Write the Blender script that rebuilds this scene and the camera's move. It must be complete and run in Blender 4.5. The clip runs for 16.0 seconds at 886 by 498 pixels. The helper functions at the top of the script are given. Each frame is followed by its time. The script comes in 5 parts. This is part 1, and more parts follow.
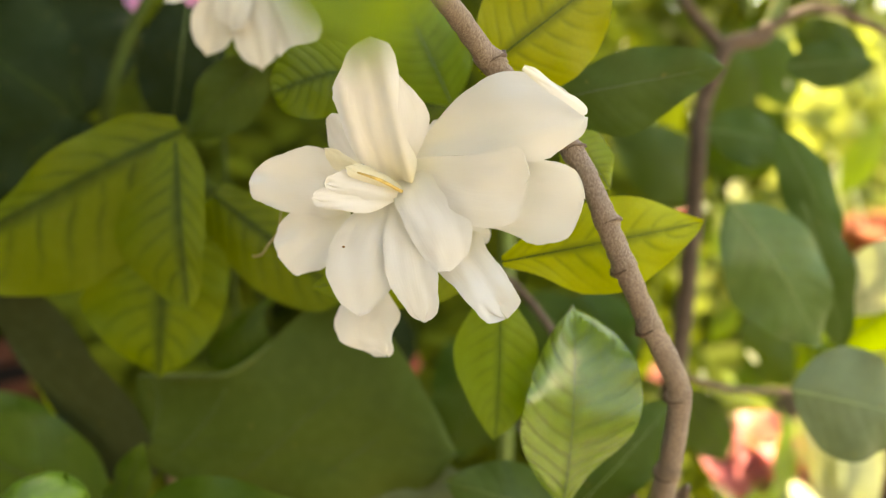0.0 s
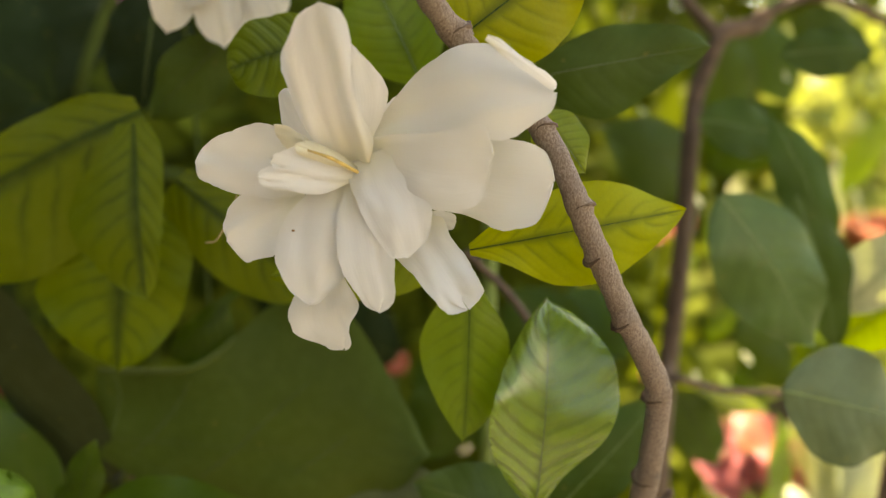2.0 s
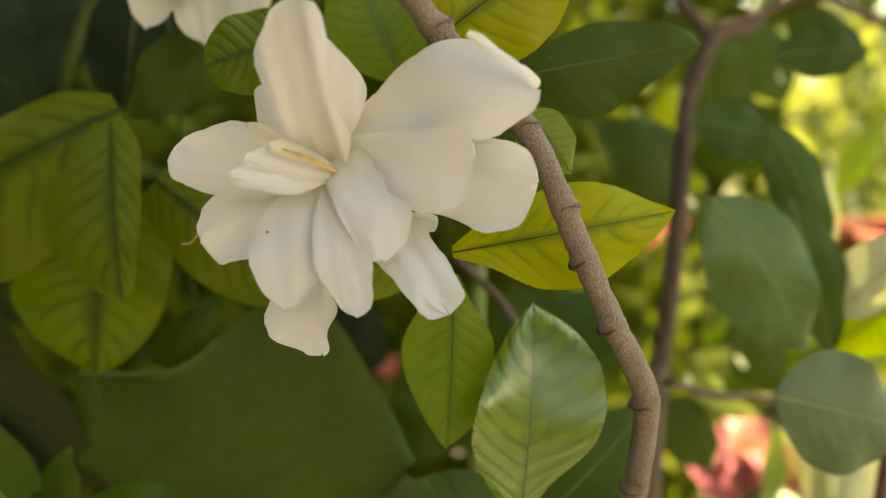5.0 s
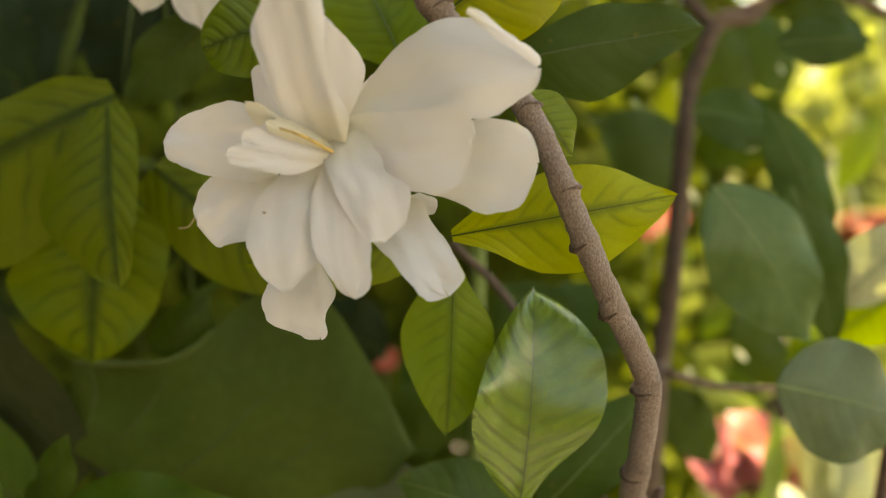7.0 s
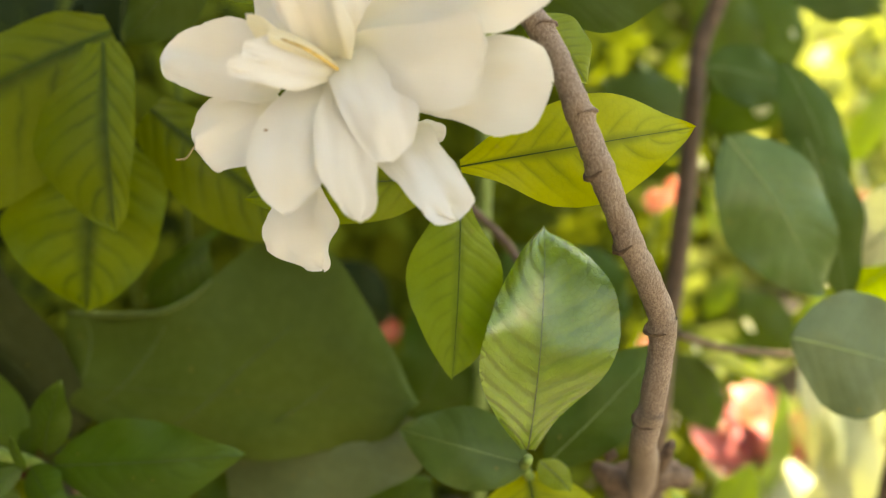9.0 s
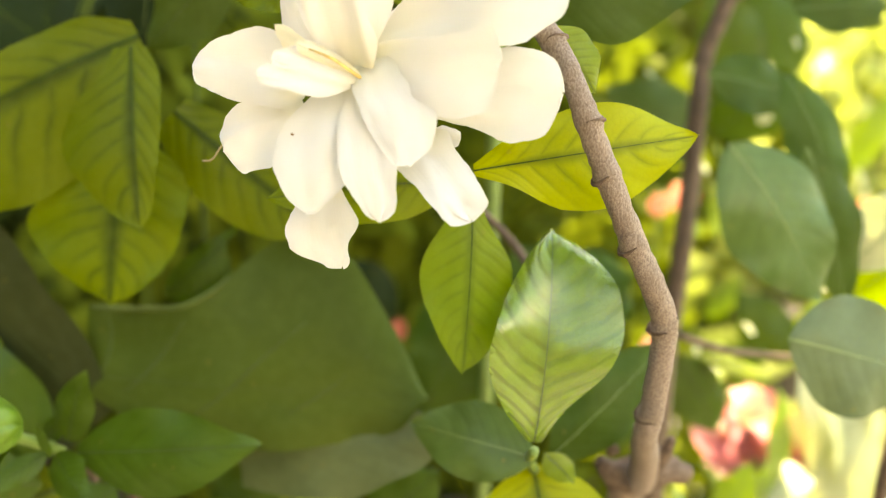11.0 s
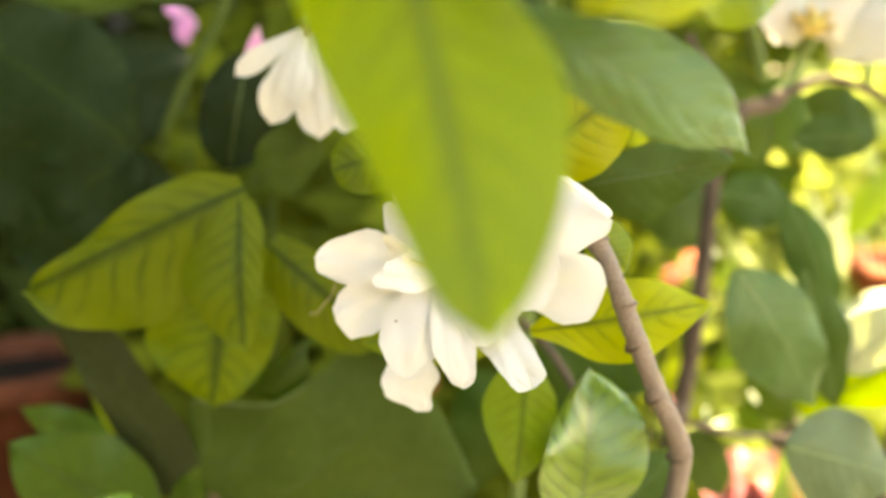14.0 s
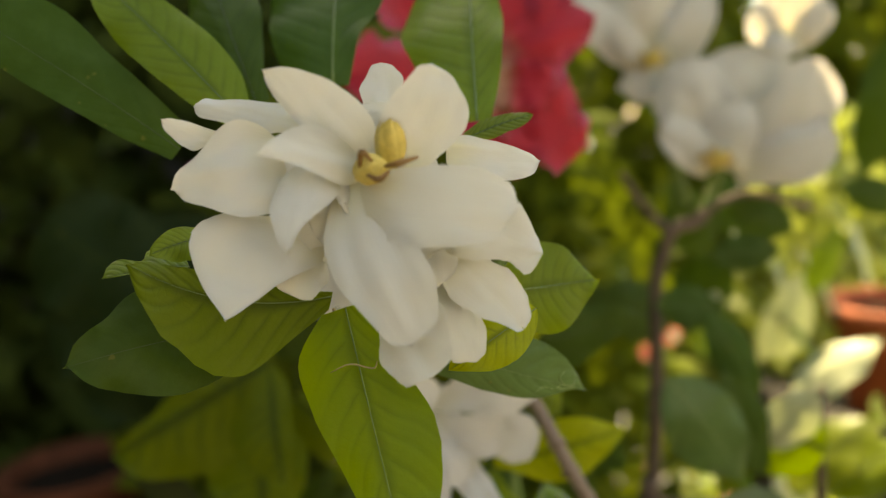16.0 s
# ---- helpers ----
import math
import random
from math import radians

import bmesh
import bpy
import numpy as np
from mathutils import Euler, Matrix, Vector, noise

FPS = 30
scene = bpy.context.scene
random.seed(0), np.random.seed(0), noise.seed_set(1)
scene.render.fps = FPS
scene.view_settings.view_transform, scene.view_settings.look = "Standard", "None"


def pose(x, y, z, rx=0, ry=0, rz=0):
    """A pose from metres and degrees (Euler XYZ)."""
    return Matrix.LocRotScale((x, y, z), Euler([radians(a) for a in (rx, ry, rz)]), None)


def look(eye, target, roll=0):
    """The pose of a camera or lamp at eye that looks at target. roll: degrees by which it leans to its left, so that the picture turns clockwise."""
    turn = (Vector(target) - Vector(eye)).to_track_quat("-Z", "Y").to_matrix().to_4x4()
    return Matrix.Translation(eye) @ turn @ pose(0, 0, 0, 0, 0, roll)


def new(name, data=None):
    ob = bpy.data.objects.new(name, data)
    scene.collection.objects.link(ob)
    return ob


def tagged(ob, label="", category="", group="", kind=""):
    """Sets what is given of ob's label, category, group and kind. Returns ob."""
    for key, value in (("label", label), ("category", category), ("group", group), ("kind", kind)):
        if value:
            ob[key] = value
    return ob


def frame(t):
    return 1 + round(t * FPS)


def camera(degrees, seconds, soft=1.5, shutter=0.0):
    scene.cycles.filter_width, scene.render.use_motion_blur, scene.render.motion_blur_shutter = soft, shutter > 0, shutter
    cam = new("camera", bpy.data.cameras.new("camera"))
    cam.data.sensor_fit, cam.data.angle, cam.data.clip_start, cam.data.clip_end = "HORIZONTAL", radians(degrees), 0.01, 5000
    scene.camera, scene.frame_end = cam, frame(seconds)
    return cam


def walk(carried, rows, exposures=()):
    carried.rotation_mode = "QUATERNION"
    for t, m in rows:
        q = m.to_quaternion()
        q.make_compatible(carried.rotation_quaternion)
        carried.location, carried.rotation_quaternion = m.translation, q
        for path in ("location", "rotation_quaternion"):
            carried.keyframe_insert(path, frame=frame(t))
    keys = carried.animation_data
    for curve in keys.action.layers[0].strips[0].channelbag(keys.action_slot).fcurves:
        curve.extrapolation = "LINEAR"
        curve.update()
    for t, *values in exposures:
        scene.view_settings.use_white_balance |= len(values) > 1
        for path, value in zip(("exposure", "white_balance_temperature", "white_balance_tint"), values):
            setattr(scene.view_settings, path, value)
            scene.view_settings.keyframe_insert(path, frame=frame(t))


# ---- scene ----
cam = camera(58.6, 16.0, soft=1.2)
METRES = 0.25
EYE = 1.0
TILT = -12.0
ROWS = [
    (0.0, 0.0, 0.0, 0.0, 0.0, 0.0, -0.0),
    (0.5, 0.0366, 0.0284, 0.0026, 0.07, -0.11, -0.26),
    (1.0, 0.0514, 0.0319, -0.0015, 0.21, -0.1, -0.45),
    (1.5, 0.0379, 0.0317, -0.0057, 0.22, -0.05, -0.45),
    (2.0, 0.0368, 0.0492, -0.0121, 0.22, 0.02, -0.47),
    (2.5, 0.034, 0.0555, -0.0119, 0.16, 0.11, -0.5),
    (3.0, 0.0387, 0.0574, -0.0089, 0.13, 0.12, -0.55),
    (3.5, 0.0415, 0.0624, -0.0163, 0.13, 0.16, -0.55),
    (6.0, 0.0532, 0.0722, -0.009, -0.11, 0.11, -0.64),
    (6.5, 0.0526, 0.0729, -0.0195, -0.07, 0.09, -0.59),
    (7.0, 0.0504, 0.078, -0.0251, -0.04, 0.07, -0.62),
    (7.5, 0.0458, 0.078, -0.0275, -0.01, 0.03, -0.74),
    (8.0, 0.0445, 0.0798, -0.028, -0.02, 0.02, -0.73),
    (8.5, 0.0442, 0.0989, -0.0533, -0.02, -0.21, -0.85),
    (9.0, 0.0446, 0.1051, -0.0763, -0.02, -0.59, -1.05),
    (11.5, 0.026, 0.0576, -0.0799, 0.18, -0.47, -1.86),
    (12.0, -0.003, 0.0466, -0.0902, 0.08, -0.5, -1.97),
    (12.5, -0.0372, 0.0398, -0.0973, 0.09, -0.63, -2.7),
    (13.0, -0.0525, 0.0392, -0.1034, 0.21, -0.77, -3.17),
    (13.5, -0.0487, -0.0297, -0.0053, 0.4, -0.55, -3.14),
    (14.0, -0.0319, -0.1075, 0.0771, 0.74, -0.09, -2.52),
    (14.5, 0.0174, -0.2035, 0.1642, 1.38, 0.65, -0.42),
    (15.0, 0.0285, -0.2619, 0.1946, 2.0, 1.25, 1.19),
    (15.5, 0.0264, -0.3694, 0.2321, 2.3, 2.17, 2.53),
    (16.0, 0.0451, -0.4332, 0.255, 2.29, 2.99, 3.17),
]
cam.data.dof.use_dof = True
cam.data.dof.focus_distance = 0.168
cam.data.dof.aperture_fstop = 7.0
EXPOSURES = [(t, e + 2.95, 11500, 7 if t < 0.4 else 9 if t < 9 else 5) for t, e in ((0.0, 0.5), (0.5, 0.12), (1.5, 0.0), (3.5, -0.02), (6.0, -0.12), (7.0, -0.16), (8.0, -0.16), (8.5, 0.06), (9.0, 0.46), (11.5, 1.07), (12.0, 1.0), (12.5, 1.05), (13.0, 1.02), (14.0, 1.0), (14.5, 0.62), (15.0, 0.38), (15.5, -0.05), (16.0, -0.6))]
walk(cam, [(t, pose(0, 0, EYE, TILT, 0, 0) @ pose(METRES * x, METRES * y, METRES * z, 90 + pitch, roll, yaw)) for t, x, y, z, yaw, pitch, roll in ROWS], EXPOSURES)

# ---- world and sun ----
SUN_ELEVATION, SUN_AZIMUTH = 52.0, -4.0  # azimuth: degrees clockwise from +y
world = bpy.data.worlds.new("sky")
scene.world = world
world.use_nodes = True
sky = world.node_tree.nodes.new("ShaderNodeTexSky")
sky.sky_type, sky.sun_disc = "NISHITA", False
sky.sun_elevation, sky.sun_rotation = radians(SUN_ELEVATION), radians(SUN_AZIMUTH)
world.node_tree.nodes["Background"].inputs["Strength"].default_value = 0.11
world.node_tree.links.new(sky.outputs[0], world.node_tree.nodes["Background"].inputs["Color"])
sun = new("sun", bpy.data.lights.new("sun", "SUN"))
sun.data.energy, sun.data.angle, sun.data.color = 5.0, radians(0.6), (1.0, 0.95, 0.88)
_a, _e = radians(SUN_AZIMUTH), radians(SUN_ELEVATION)
sun.matrix_basis = look((math.sin(_a) * math.cos(_e) * 4, math.cos(_a) * math.cos(_e) * 4, 1 + math.sin(_e) * 4), (0, 0, 1))


# ---- materials ----
class Nodes:
    """A small wrapper that adds nodes and links them."""

    def __init__(self, name):
        self.mat = bpy.data.materials.new(name)
        self.mat.use_nodes = True
        self.tree = self.mat.node_tree
        self.bsdf = self.tree.nodes["Principled BSDF"]
        self.out = self.tree.nodes["Material Output"]

    def add(self, kind, ins=(), **props):
        n = self.tree.nodes.new(kind)
        for k, v in props.items():
            setattr(n, k, v)
        for k, v in dict(ins).items():
            self.put(n.inputs[k], v)
        return n

    def put(self, socket, v):
        if isinstance(v, bpy.types.NodeSocket):
            self.tree.links.new(v, socket)
        elif isinstance(v, tuple) and len(v) == 3 and socket.type == "RGBA":
            socket.default_value = (*v, 1)
        else:
            socket.default_value = v

    def math(self, op, a, b=0.0, c=0.0):
        return self.add("ShaderNodeMath", {0: a, 1: b, 2: c}, operation=op).outputs[0]

    def mix(self, f, a, b):
        n = self.add("ShaderNodeMix", {0: f, 6: a, 7: b}, data_type="RGBA")
        return n.outputs[2]

    def step(self, x, lo, hi, to0=0.0, to1=1.0):
        return self.add("ShaderNodeMapRange", {0: x, 1: lo, 2: hi, 3: to0, 4: to1}, interpolation_type="SMOOTHSTEP").outputs[0]

    def noise(self, scale, detail=3.0, vector=None, rough=0.55):
        n = self.add("ShaderNodeTexNoise", {"Scale": scale, "Detail": detail, "Roughness": rough})
        if vector is not None:
            self.put(n.inputs["Vector"], vector)
        return n.outputs[0]

    def finish(self, color, rough=0.5, height=None, bump=0.3, distance=0.001, through_light=0.0, glow=None, spec=0.5):
        self.put(self.bsdf.inputs["Base Color"], color)
        self.put(self.bsdf.inputs["Roughness"], rough)
        self.put(self.bsdf.inputs["Specular IOR Level"], spec)
        normal = None
        if height is not None:
            normal = self.add("ShaderNodeBump", {"Strength": bump, "Distance": distance, "Height": height}).outputs[0]
            self.put(self.bsdf.inputs["Normal"], normal)
        if through_light:
            tr = self.add("ShaderNodeBsdfTranslucent", {"Color": glow if glow is not None else color})
            if normal:
                self.put(tr.inputs["Normal"], normal)
            m = self.add("ShaderNodeMixShader", {0: through_light, 1: self.bsdf.outputs[0], 2: tr.outputs[0]})
            self.put(self.out.inputs[0], m.outputs[0])
        return self.mat


def object_coords(n):
    return n.add("ShaderNodeTexCoord").outputs["Object"]


def leaf_material(name, flesh, vein, glow, veins=11, contrast=0.8, rough=0.36, light=0.42, blotch=0.35, patch=None, bump=0.16, spec=0.28, coat=0.0, quilt=0.0007):
    """Leaf blade: lateral veins by the blade's own coordinates, mottling, soft quilting."""
    n = Nodes(name)
    n.bsdf.inputs["Coat Weight"].default_value, n.bsdf.inputs["Coat Roughness"].default_value = coat, 0.27
    n.bsdf.inputs["Coat IOR"].default_value = 1.75
    uv = n.add("ShaderNodeTexCoord").outputs["UV"]
    sep = n.add("ShaderNodeSeparateXYZ", {0: uv})
    across = n.math("ABSOLUTE", n.math("MULTIPLY_ADD", sep.outputs[0], 2.0, -1.0))
    fine = n.noise(240.0, 4.0, object_coords(n))
    wide = n.noise(45.0, 3.0, object_coords(n))
    shift = n.math("MULTIPLY", wide, 1.1)
    bend = n.math("MULTIPLY", n.math("POWER", across, 1.3), 1.9)
    half = n.math("MULTIPLY", n.math("GREATER_THAN", sep.outputs[0], 0.5), 0.42)
    rib = n.math("ADD", n.math("ADD", n.math("SUBTRACT", n.math("MULTIPLY", sep.outputs[1], float(veins)), bend), half), shift)
    tri = n.math("ABSOLUTE", n.math("MULTIPLY_ADD", n.math("FRACT", rib), 2.0, -1.0))
    line = n.step(tri, 0.88, 1.0)
    broad = n.step(tri, 0.45, 1.0)
    middle = n.step(across, 0.22, 0.0)
    fade = n.math("MULTIPLY", n.step(across, 0.95, 0.25, 0.12, 1.0), n.step(n.noise(70.0, 2.0, object_coords(n)), 0.25, 0.6, 0.35, 1.0))
    net = n.step(n.add("ShaderNodeTexVoronoi", {"Scale": 620.0, "Vector": object_coords(n)}, feature="DISTANCE_TO_EDGE").outputs[0], 0.10, 0.0)
    ribs = n.math("MAXIMUM", n.math("MULTIPLY", n.math("MULTIPLY_ADD", broad, 0.5, n.math("MULTIPLY", line, 0.25)), fade), middle)
    dark = n.math("MULTIPLY", ribs, contrast)
    spots = n.math("MULTIPLY", n.step(wide, 0.42, 0.68), blotch)
    col = n.mix(dark, flesh, vein)
    col = n.mix(n.math("MULTIPLY", net, 0.22), col, vein)
    col = n.mix(spots, col, patch or tuple(c * 0.72 for c in flesh))
    col = n.mix(n.math("MULTIPLY", n.step(fine, 0.35, 0.75), 0.26), col, tuple(min(1, c * 1.5 + 0.02) for c in flesh))
    specks = n.math("MULTIPLY", n.step(n.noise(330.0, 1.0, object_coords(n)), 0.74, 0.79), 0.55)
    col = n.mix(specks, col, (0.20, 0.16, 0.03))
    rnd = n.add("ShaderNodeObjectInfo").outputs["Random"]
    hsv = n.add("ShaderNodeHueSaturation", {"Hue": n.math("MULTIPLY_ADD", rnd, 0.018, 0.491), "Value": n.math("MULTIPLY_ADD", rnd, 0.24, 0.88), "Color": col})
    height = n.math("ADD", n.math("MULTIPLY", n.step(tri, 0.3, 1.0), -0.7), n.math("MULTIPLY_ADD", net, -0.08, n.math("MULTIPLY", fine, 0.2)))
    glow_col = n.mix(dark, glow, tuple(c * 0.35 for c in glow))
    return n.finish(hsv.outputs[0], n.math("MULTIPLY_ADD", fine, 0.16, rough - 0.05), height, bump, quilt, light, glow_col, spec)


YELLOW_LEAF = leaf_material("yellow_green_leaf", (0.2781, 0.3018, 0.005562), (0.05562, 0.102, 0.003708), (0.7622, 0.7622, 0.01236), 9, 0.72, 0.42)
PALE_LEAF = leaf_material("pale_green_leaf", (0.1442, 0.1885, 0.006077), (0.04429, 0.07828, 0.003502), (0.5356, 0.618, 0.01236), 9, 0.62, 0.40)
LIME_LEAF = leaf_material("lime_green_leaf", (0.112, 0.165, 0.009), (0.042, 0.080, 0.005), (0.42, 0.52, 0.018), 9, 0.75, 0.36, bump=0.4)
FRESH_LEAF = leaf_material("fresh_green_leaf", (0.1349, 0.1998, 0.01112), (0.05562, 0.1112, 0.007416), (0.4532, 0.5562, 0.0206), 10, 0.5, 0.34, spec=0.3)
GLOSS_LEAF = leaf_material("glossy_fresh_leaf", (0.14, 0.235, 0.010), (0.082, 0.155, 0.010), (0.50, 0.64, 0.02), 10, 0.5, 0.34, 0.28, bump=0.85, spec=0.12, coat=1.0, quilt=0.0013)
GLOW_LEAF = leaf_material("translucent_yellow_green_leaf", (0.122, 0.182, 0.018), (0.05, 0.095, 0.009), (0.68, 0.77, 0.045), 9, 0.45, 0.4, 0.59)
MOSS_LEAF = leaf_material("moss_green_leaf", (0.122, 0.160, 0.005), (0.024, 0.050, 0.004), (0.38, 0.45, 0.010), 8, 0.95, 0.45, spec=0.2, bump=0.3)
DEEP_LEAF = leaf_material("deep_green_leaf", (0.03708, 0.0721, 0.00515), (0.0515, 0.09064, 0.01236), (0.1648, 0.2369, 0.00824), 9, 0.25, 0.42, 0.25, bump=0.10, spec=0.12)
BLUE_LEAF = leaf_material("blue_green_leaf", (0.062, 0.118, 0.020), (0.085, 0.15, 0.038), (0.18, 0.29, 0.03), 8, 0.4, 0.34, 0.16)
GREY_LEAF = leaf_material("grey_green_leaf", (0.08755, 0.1215, 0.04635), (0.103, 0.1442, 0.0618), (0.1854, 0.2575, 0.0515), 8, 0.3, 0.42, 0.16)
DARK_LEAF = leaf_material("dark_broad_leaf", (0.062, 0.094, 0.012), (0.080, 0.118, 0.022), (0.16, 0.22, 0.014), 4, 0.3, 0.48, 0.25, spec=0.14)
# Dull leaf back with the lobe's shade mixed into its green.
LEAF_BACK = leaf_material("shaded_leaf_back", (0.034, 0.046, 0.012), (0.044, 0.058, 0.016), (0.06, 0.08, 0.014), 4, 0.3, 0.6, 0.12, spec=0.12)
BACK_LEAF = leaf_material("pale_leaf_back", (0.062, 0.098, 0.014), (0.052, 0.084, 0.013), (0.16, 0.24, 0.02), 8, 0.2, 0.5, 0.3, bump=0.08, spec=0.12)
MINED_LEAF = leaf_material("dull_blue_green_leaf", (0.062, 0.118, 0.020), (0.085, 0.14, 0.04), (0.22, 0.34, 0.03), 9, 0.4, 0.36, 0.18, blotch=0.3, patch=(0.10, 0.16, 0.05), bump=0.25, spec=0.3)
SHOOT_LEAF = leaf_material("shoot_green_leaf", (0.046, 0.092, 0.005), (0.036, 0.07, 0.005), (0.18, 0.29, 0.010), 8, 0.3, 0.36, 0.35, spec=0.25)
# Leaf green taken almost to black: the shade is in the colour.
SHADE_DARK_LEAF = leaf_material("shade_dark_leaf", (0.010, 0.020, 0.002), (0.018, 0.030, 0.004), (0.03, 0.05, 0.003), 6, 0.4, 0.55, 0.15, spec=0.1)
# Leaf green paled towards white; the sun's glare is in the colour.
PALE_SUN_LEAF = leaf_material("sun_paled_leaf", (0.52, 0.55, 0.34), (0.40, 0.44, 0.24), (0.58, 0.62, 0.36), 8, 0.4, 0.4, 0.4)
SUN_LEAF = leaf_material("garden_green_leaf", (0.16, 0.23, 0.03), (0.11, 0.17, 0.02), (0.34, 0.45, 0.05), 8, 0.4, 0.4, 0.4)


def petal_material(name, color, glow, bruise=None, amount=0.0):
    n = Nodes(name)
    uv = n.add("ShaderNodeTexCoord").outputs["UV"]
    stretched = n.add("ShaderNodeMapping", {"Vector": uv, "Scale": (26.0, 1.6, 1.0)}).outputs[0]
    lines = n.noise(1.0, 3.0, stretched)
    wide = n.noise(60.0, 3.0, object_coords(n))
    sep = n.add("ShaderNodeSeparateXYZ", {0: uv})
    col = n.mix(n.math("MULTIPLY", n.step(wide, 0.35, 0.7), 0.5), color, tuple(c * k for c, k in zip(color, (0.97, 0.965, 0.93))))
    base = n.step(sep.outputs[1], 0.42, 0.0)
    col = n.mix(n.math("MULTIPLY", base, 0.55), col, (0.74, 0.68, 0.40))
    if bruise:
        col = n.mix(n.math("MULTIPLY", n.step(wide, 0.6, 0.75), amount), col, bruise)
    height = n.math("ADD", lines, n.math("MULTIPLY", wide, 0.6))
    n.bsdf.inputs["Subsurface Weight"].default_value = 0.35
    n.bsdf.inputs["Subsurface Radius"].default_value = (1.0, 0.9, 0.7)
    n.bsdf.inputs["Subsurface Scale"].default_value = 0.003
    return n.finish(col, 0.55, height, 0.10, 0.0006, 0.32, glow, 0.25)


PETAL = petal_material("white_petal", (0.765, 0.757, 0.745), (0.80, 0.785, 0.70))
CREAM_PETAL = petal_material("cream_petal", (0.80, 0.76, 0.60), (0.80, 0.74, 0.52), (0.68, 0.60, 0.36), 0.25)
IVORY_PETAL = petal_material("ivory_petal", (0.775, 0.766, 0.725), (0.80, 0.78, 0.63))
FADED_PETAL = petal_material("faded_petal", (0.66, 0.635, 0.565), (0.68, 0.63, 0.49))
RED_PETAL = petal_material("red_petal", (0.52, 0.024, 0.05), (0.66, 0.03, 0.06))
PINK_PETAL = petal_material("pink_petal", (0.75, 0.30, 0.55), (0.8, 0.35, 0.6))


def plain(name, color, rough=0.6, dark=0.6, scale=60.0, bump=0.3, distance=0.001, spec=0.35, light=0.0, glow=None, island=None):
    n = Nodes(name)
    oc = object_coords(n)
    fine, wide = n.noise(scale * 5, 4.0, oc), n.noise(scale, 3.0, oc)
    col = n.mix(n.step(wide, 0.3, 0.7), tuple(c * dark for c in color), color)
    col = n.mix(n.math("MULTIPLY", n.step(fine, 0.5, 0.8), 0.35), col, tuple(min(1, c * 1.35) for c in color))
    if island:
        each = n.math("POWER", n.add("ShaderNodeNewGeometry").outputs["Random Per Island"], 1.1)
        col = n.mix(each, col, island)
        glow = n.mix(each, glow or color, island)
    return n.finish(col, rough, n.math("ADD", wide, n.math("MULTIPLY", fine, 0.5)), bump, distance, light, glow, spec)


def bark_material():
    n = Nodes("grey_brown_bark")
    oc = object_coords(n)
    streak = n.noise(1.0, 5.0, n.add("ShaderNodeMapping", {"Vector": oc, "Scale": (2600.0, 2600.0, 1300.0)}).outputs[0], 0.65)
    wide = n.noise(130.0, 3.0, oc)
    spots = n.noise(1500.0, 2.0, oc)
    col = n.mix(n.step(streak, 0.32, 0.68), (0.175, 0.122, 0.092), (0.36, 0.277, 0.218))
    col = n.mix(n.math("MULTIPLY", n.step(wide, 0.4, 0.7), 0.35), col, (0.20, 0.145, 0.105))
    col = n.mix(n.math("MULTIPLY", n.step(spots, 0.62, 0.72), 0.5), col, (0.46, 0.385, 0.32))
    return n.finish(col, 0.8, n.math("ADD", streak, n.math("MULTIPLY", wide, 0.8)), 0.9, 0.0011)


BARK = bark_material()
DARK_BARK = plain("dark_brown_bark", (0.135, 0.09, 0.06), 0.8, 0.5, 160.0, 0.6)
NODE_BARK = plain("dark_node_bark", (0.15, 0.10, 0.07), 0.85, 0.5, 500.0, 0.8)
STEM_GREEN = plain("green_stem", (0.16, 0.24, 0.06), 0.45, 0.7, 200.0)
# Darker copy of the stem green for stalks standing in shade.
SHADE_STEM = plain("shade_dark_stem", (0.06, 0.09, 0.02), 0.6, 0.7, 200.0, spec=0.1)
RIB_GREEN = plain("pale_midrib", (0.20, 0.28, 0.08), 0.4, 0.8, 300.0)
PALE_VEIN = plain("pale_vein", (0.072, 0.106, 0.018), 0.8, 0.8, 300.0)
RIB_SOFT = plain("dull_midrib", (0.075, 0.105, 0.022), 0.5, 0.8, 300.0)
RIB_DARK = plain("dark_midrib", (0.055, 0.095, 0.008), 0.6, 0.8, 300.0, spec=0.1)
STAMEN = plain("yellow_stamen", (0.68, 0.52, 0.14), 0.5, 0.75, 300.0)
STAMEN_BROWN = plain("brownish_stamen", (0.62, 0.44, 0.15), 0.6, 0.6, 400.0)
ANTHER = plain("brown_anther", (0.28, 0.15, 0.05), 0.6, 0.6, 400.0)
BUD_GREEN = plain("green_bud", (0.085, 0.165, 0.012), 0.42, 0.55, 90.0, 0.1)
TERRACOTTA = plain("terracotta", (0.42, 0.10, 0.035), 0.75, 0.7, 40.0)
# Terracotta darkened for the pot that stands in shade.
SHADE_CLAY = plain("shade_dark_terracotta", (0.15, 0.05, 0.026), 0.9, 0.5, 30.0, spec=0.05)
PEAT = plain("dark_peat", (0.020, 0.014, 0.009), 0.95, 0.5, 60.0, spec=0.05)
# Ground colour paled so that sunlight bounces up to the petals.
SOIL = plain("bounce_ground", (0.19, 0.182, 0.162), 0.95, 0.45, 40.0, 0.8, 0.01)
# Near-white coat for the added reflector wall.
BOUNCE_WHITE = plain("bounce_white", (0.80, 0.78, 0.73), 0.9, 0.9, 5.0, 0.2, 0.004)
# Plaster darkened for shade, so the walls send little light back.
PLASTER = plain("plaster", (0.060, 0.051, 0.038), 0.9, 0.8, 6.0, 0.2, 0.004)


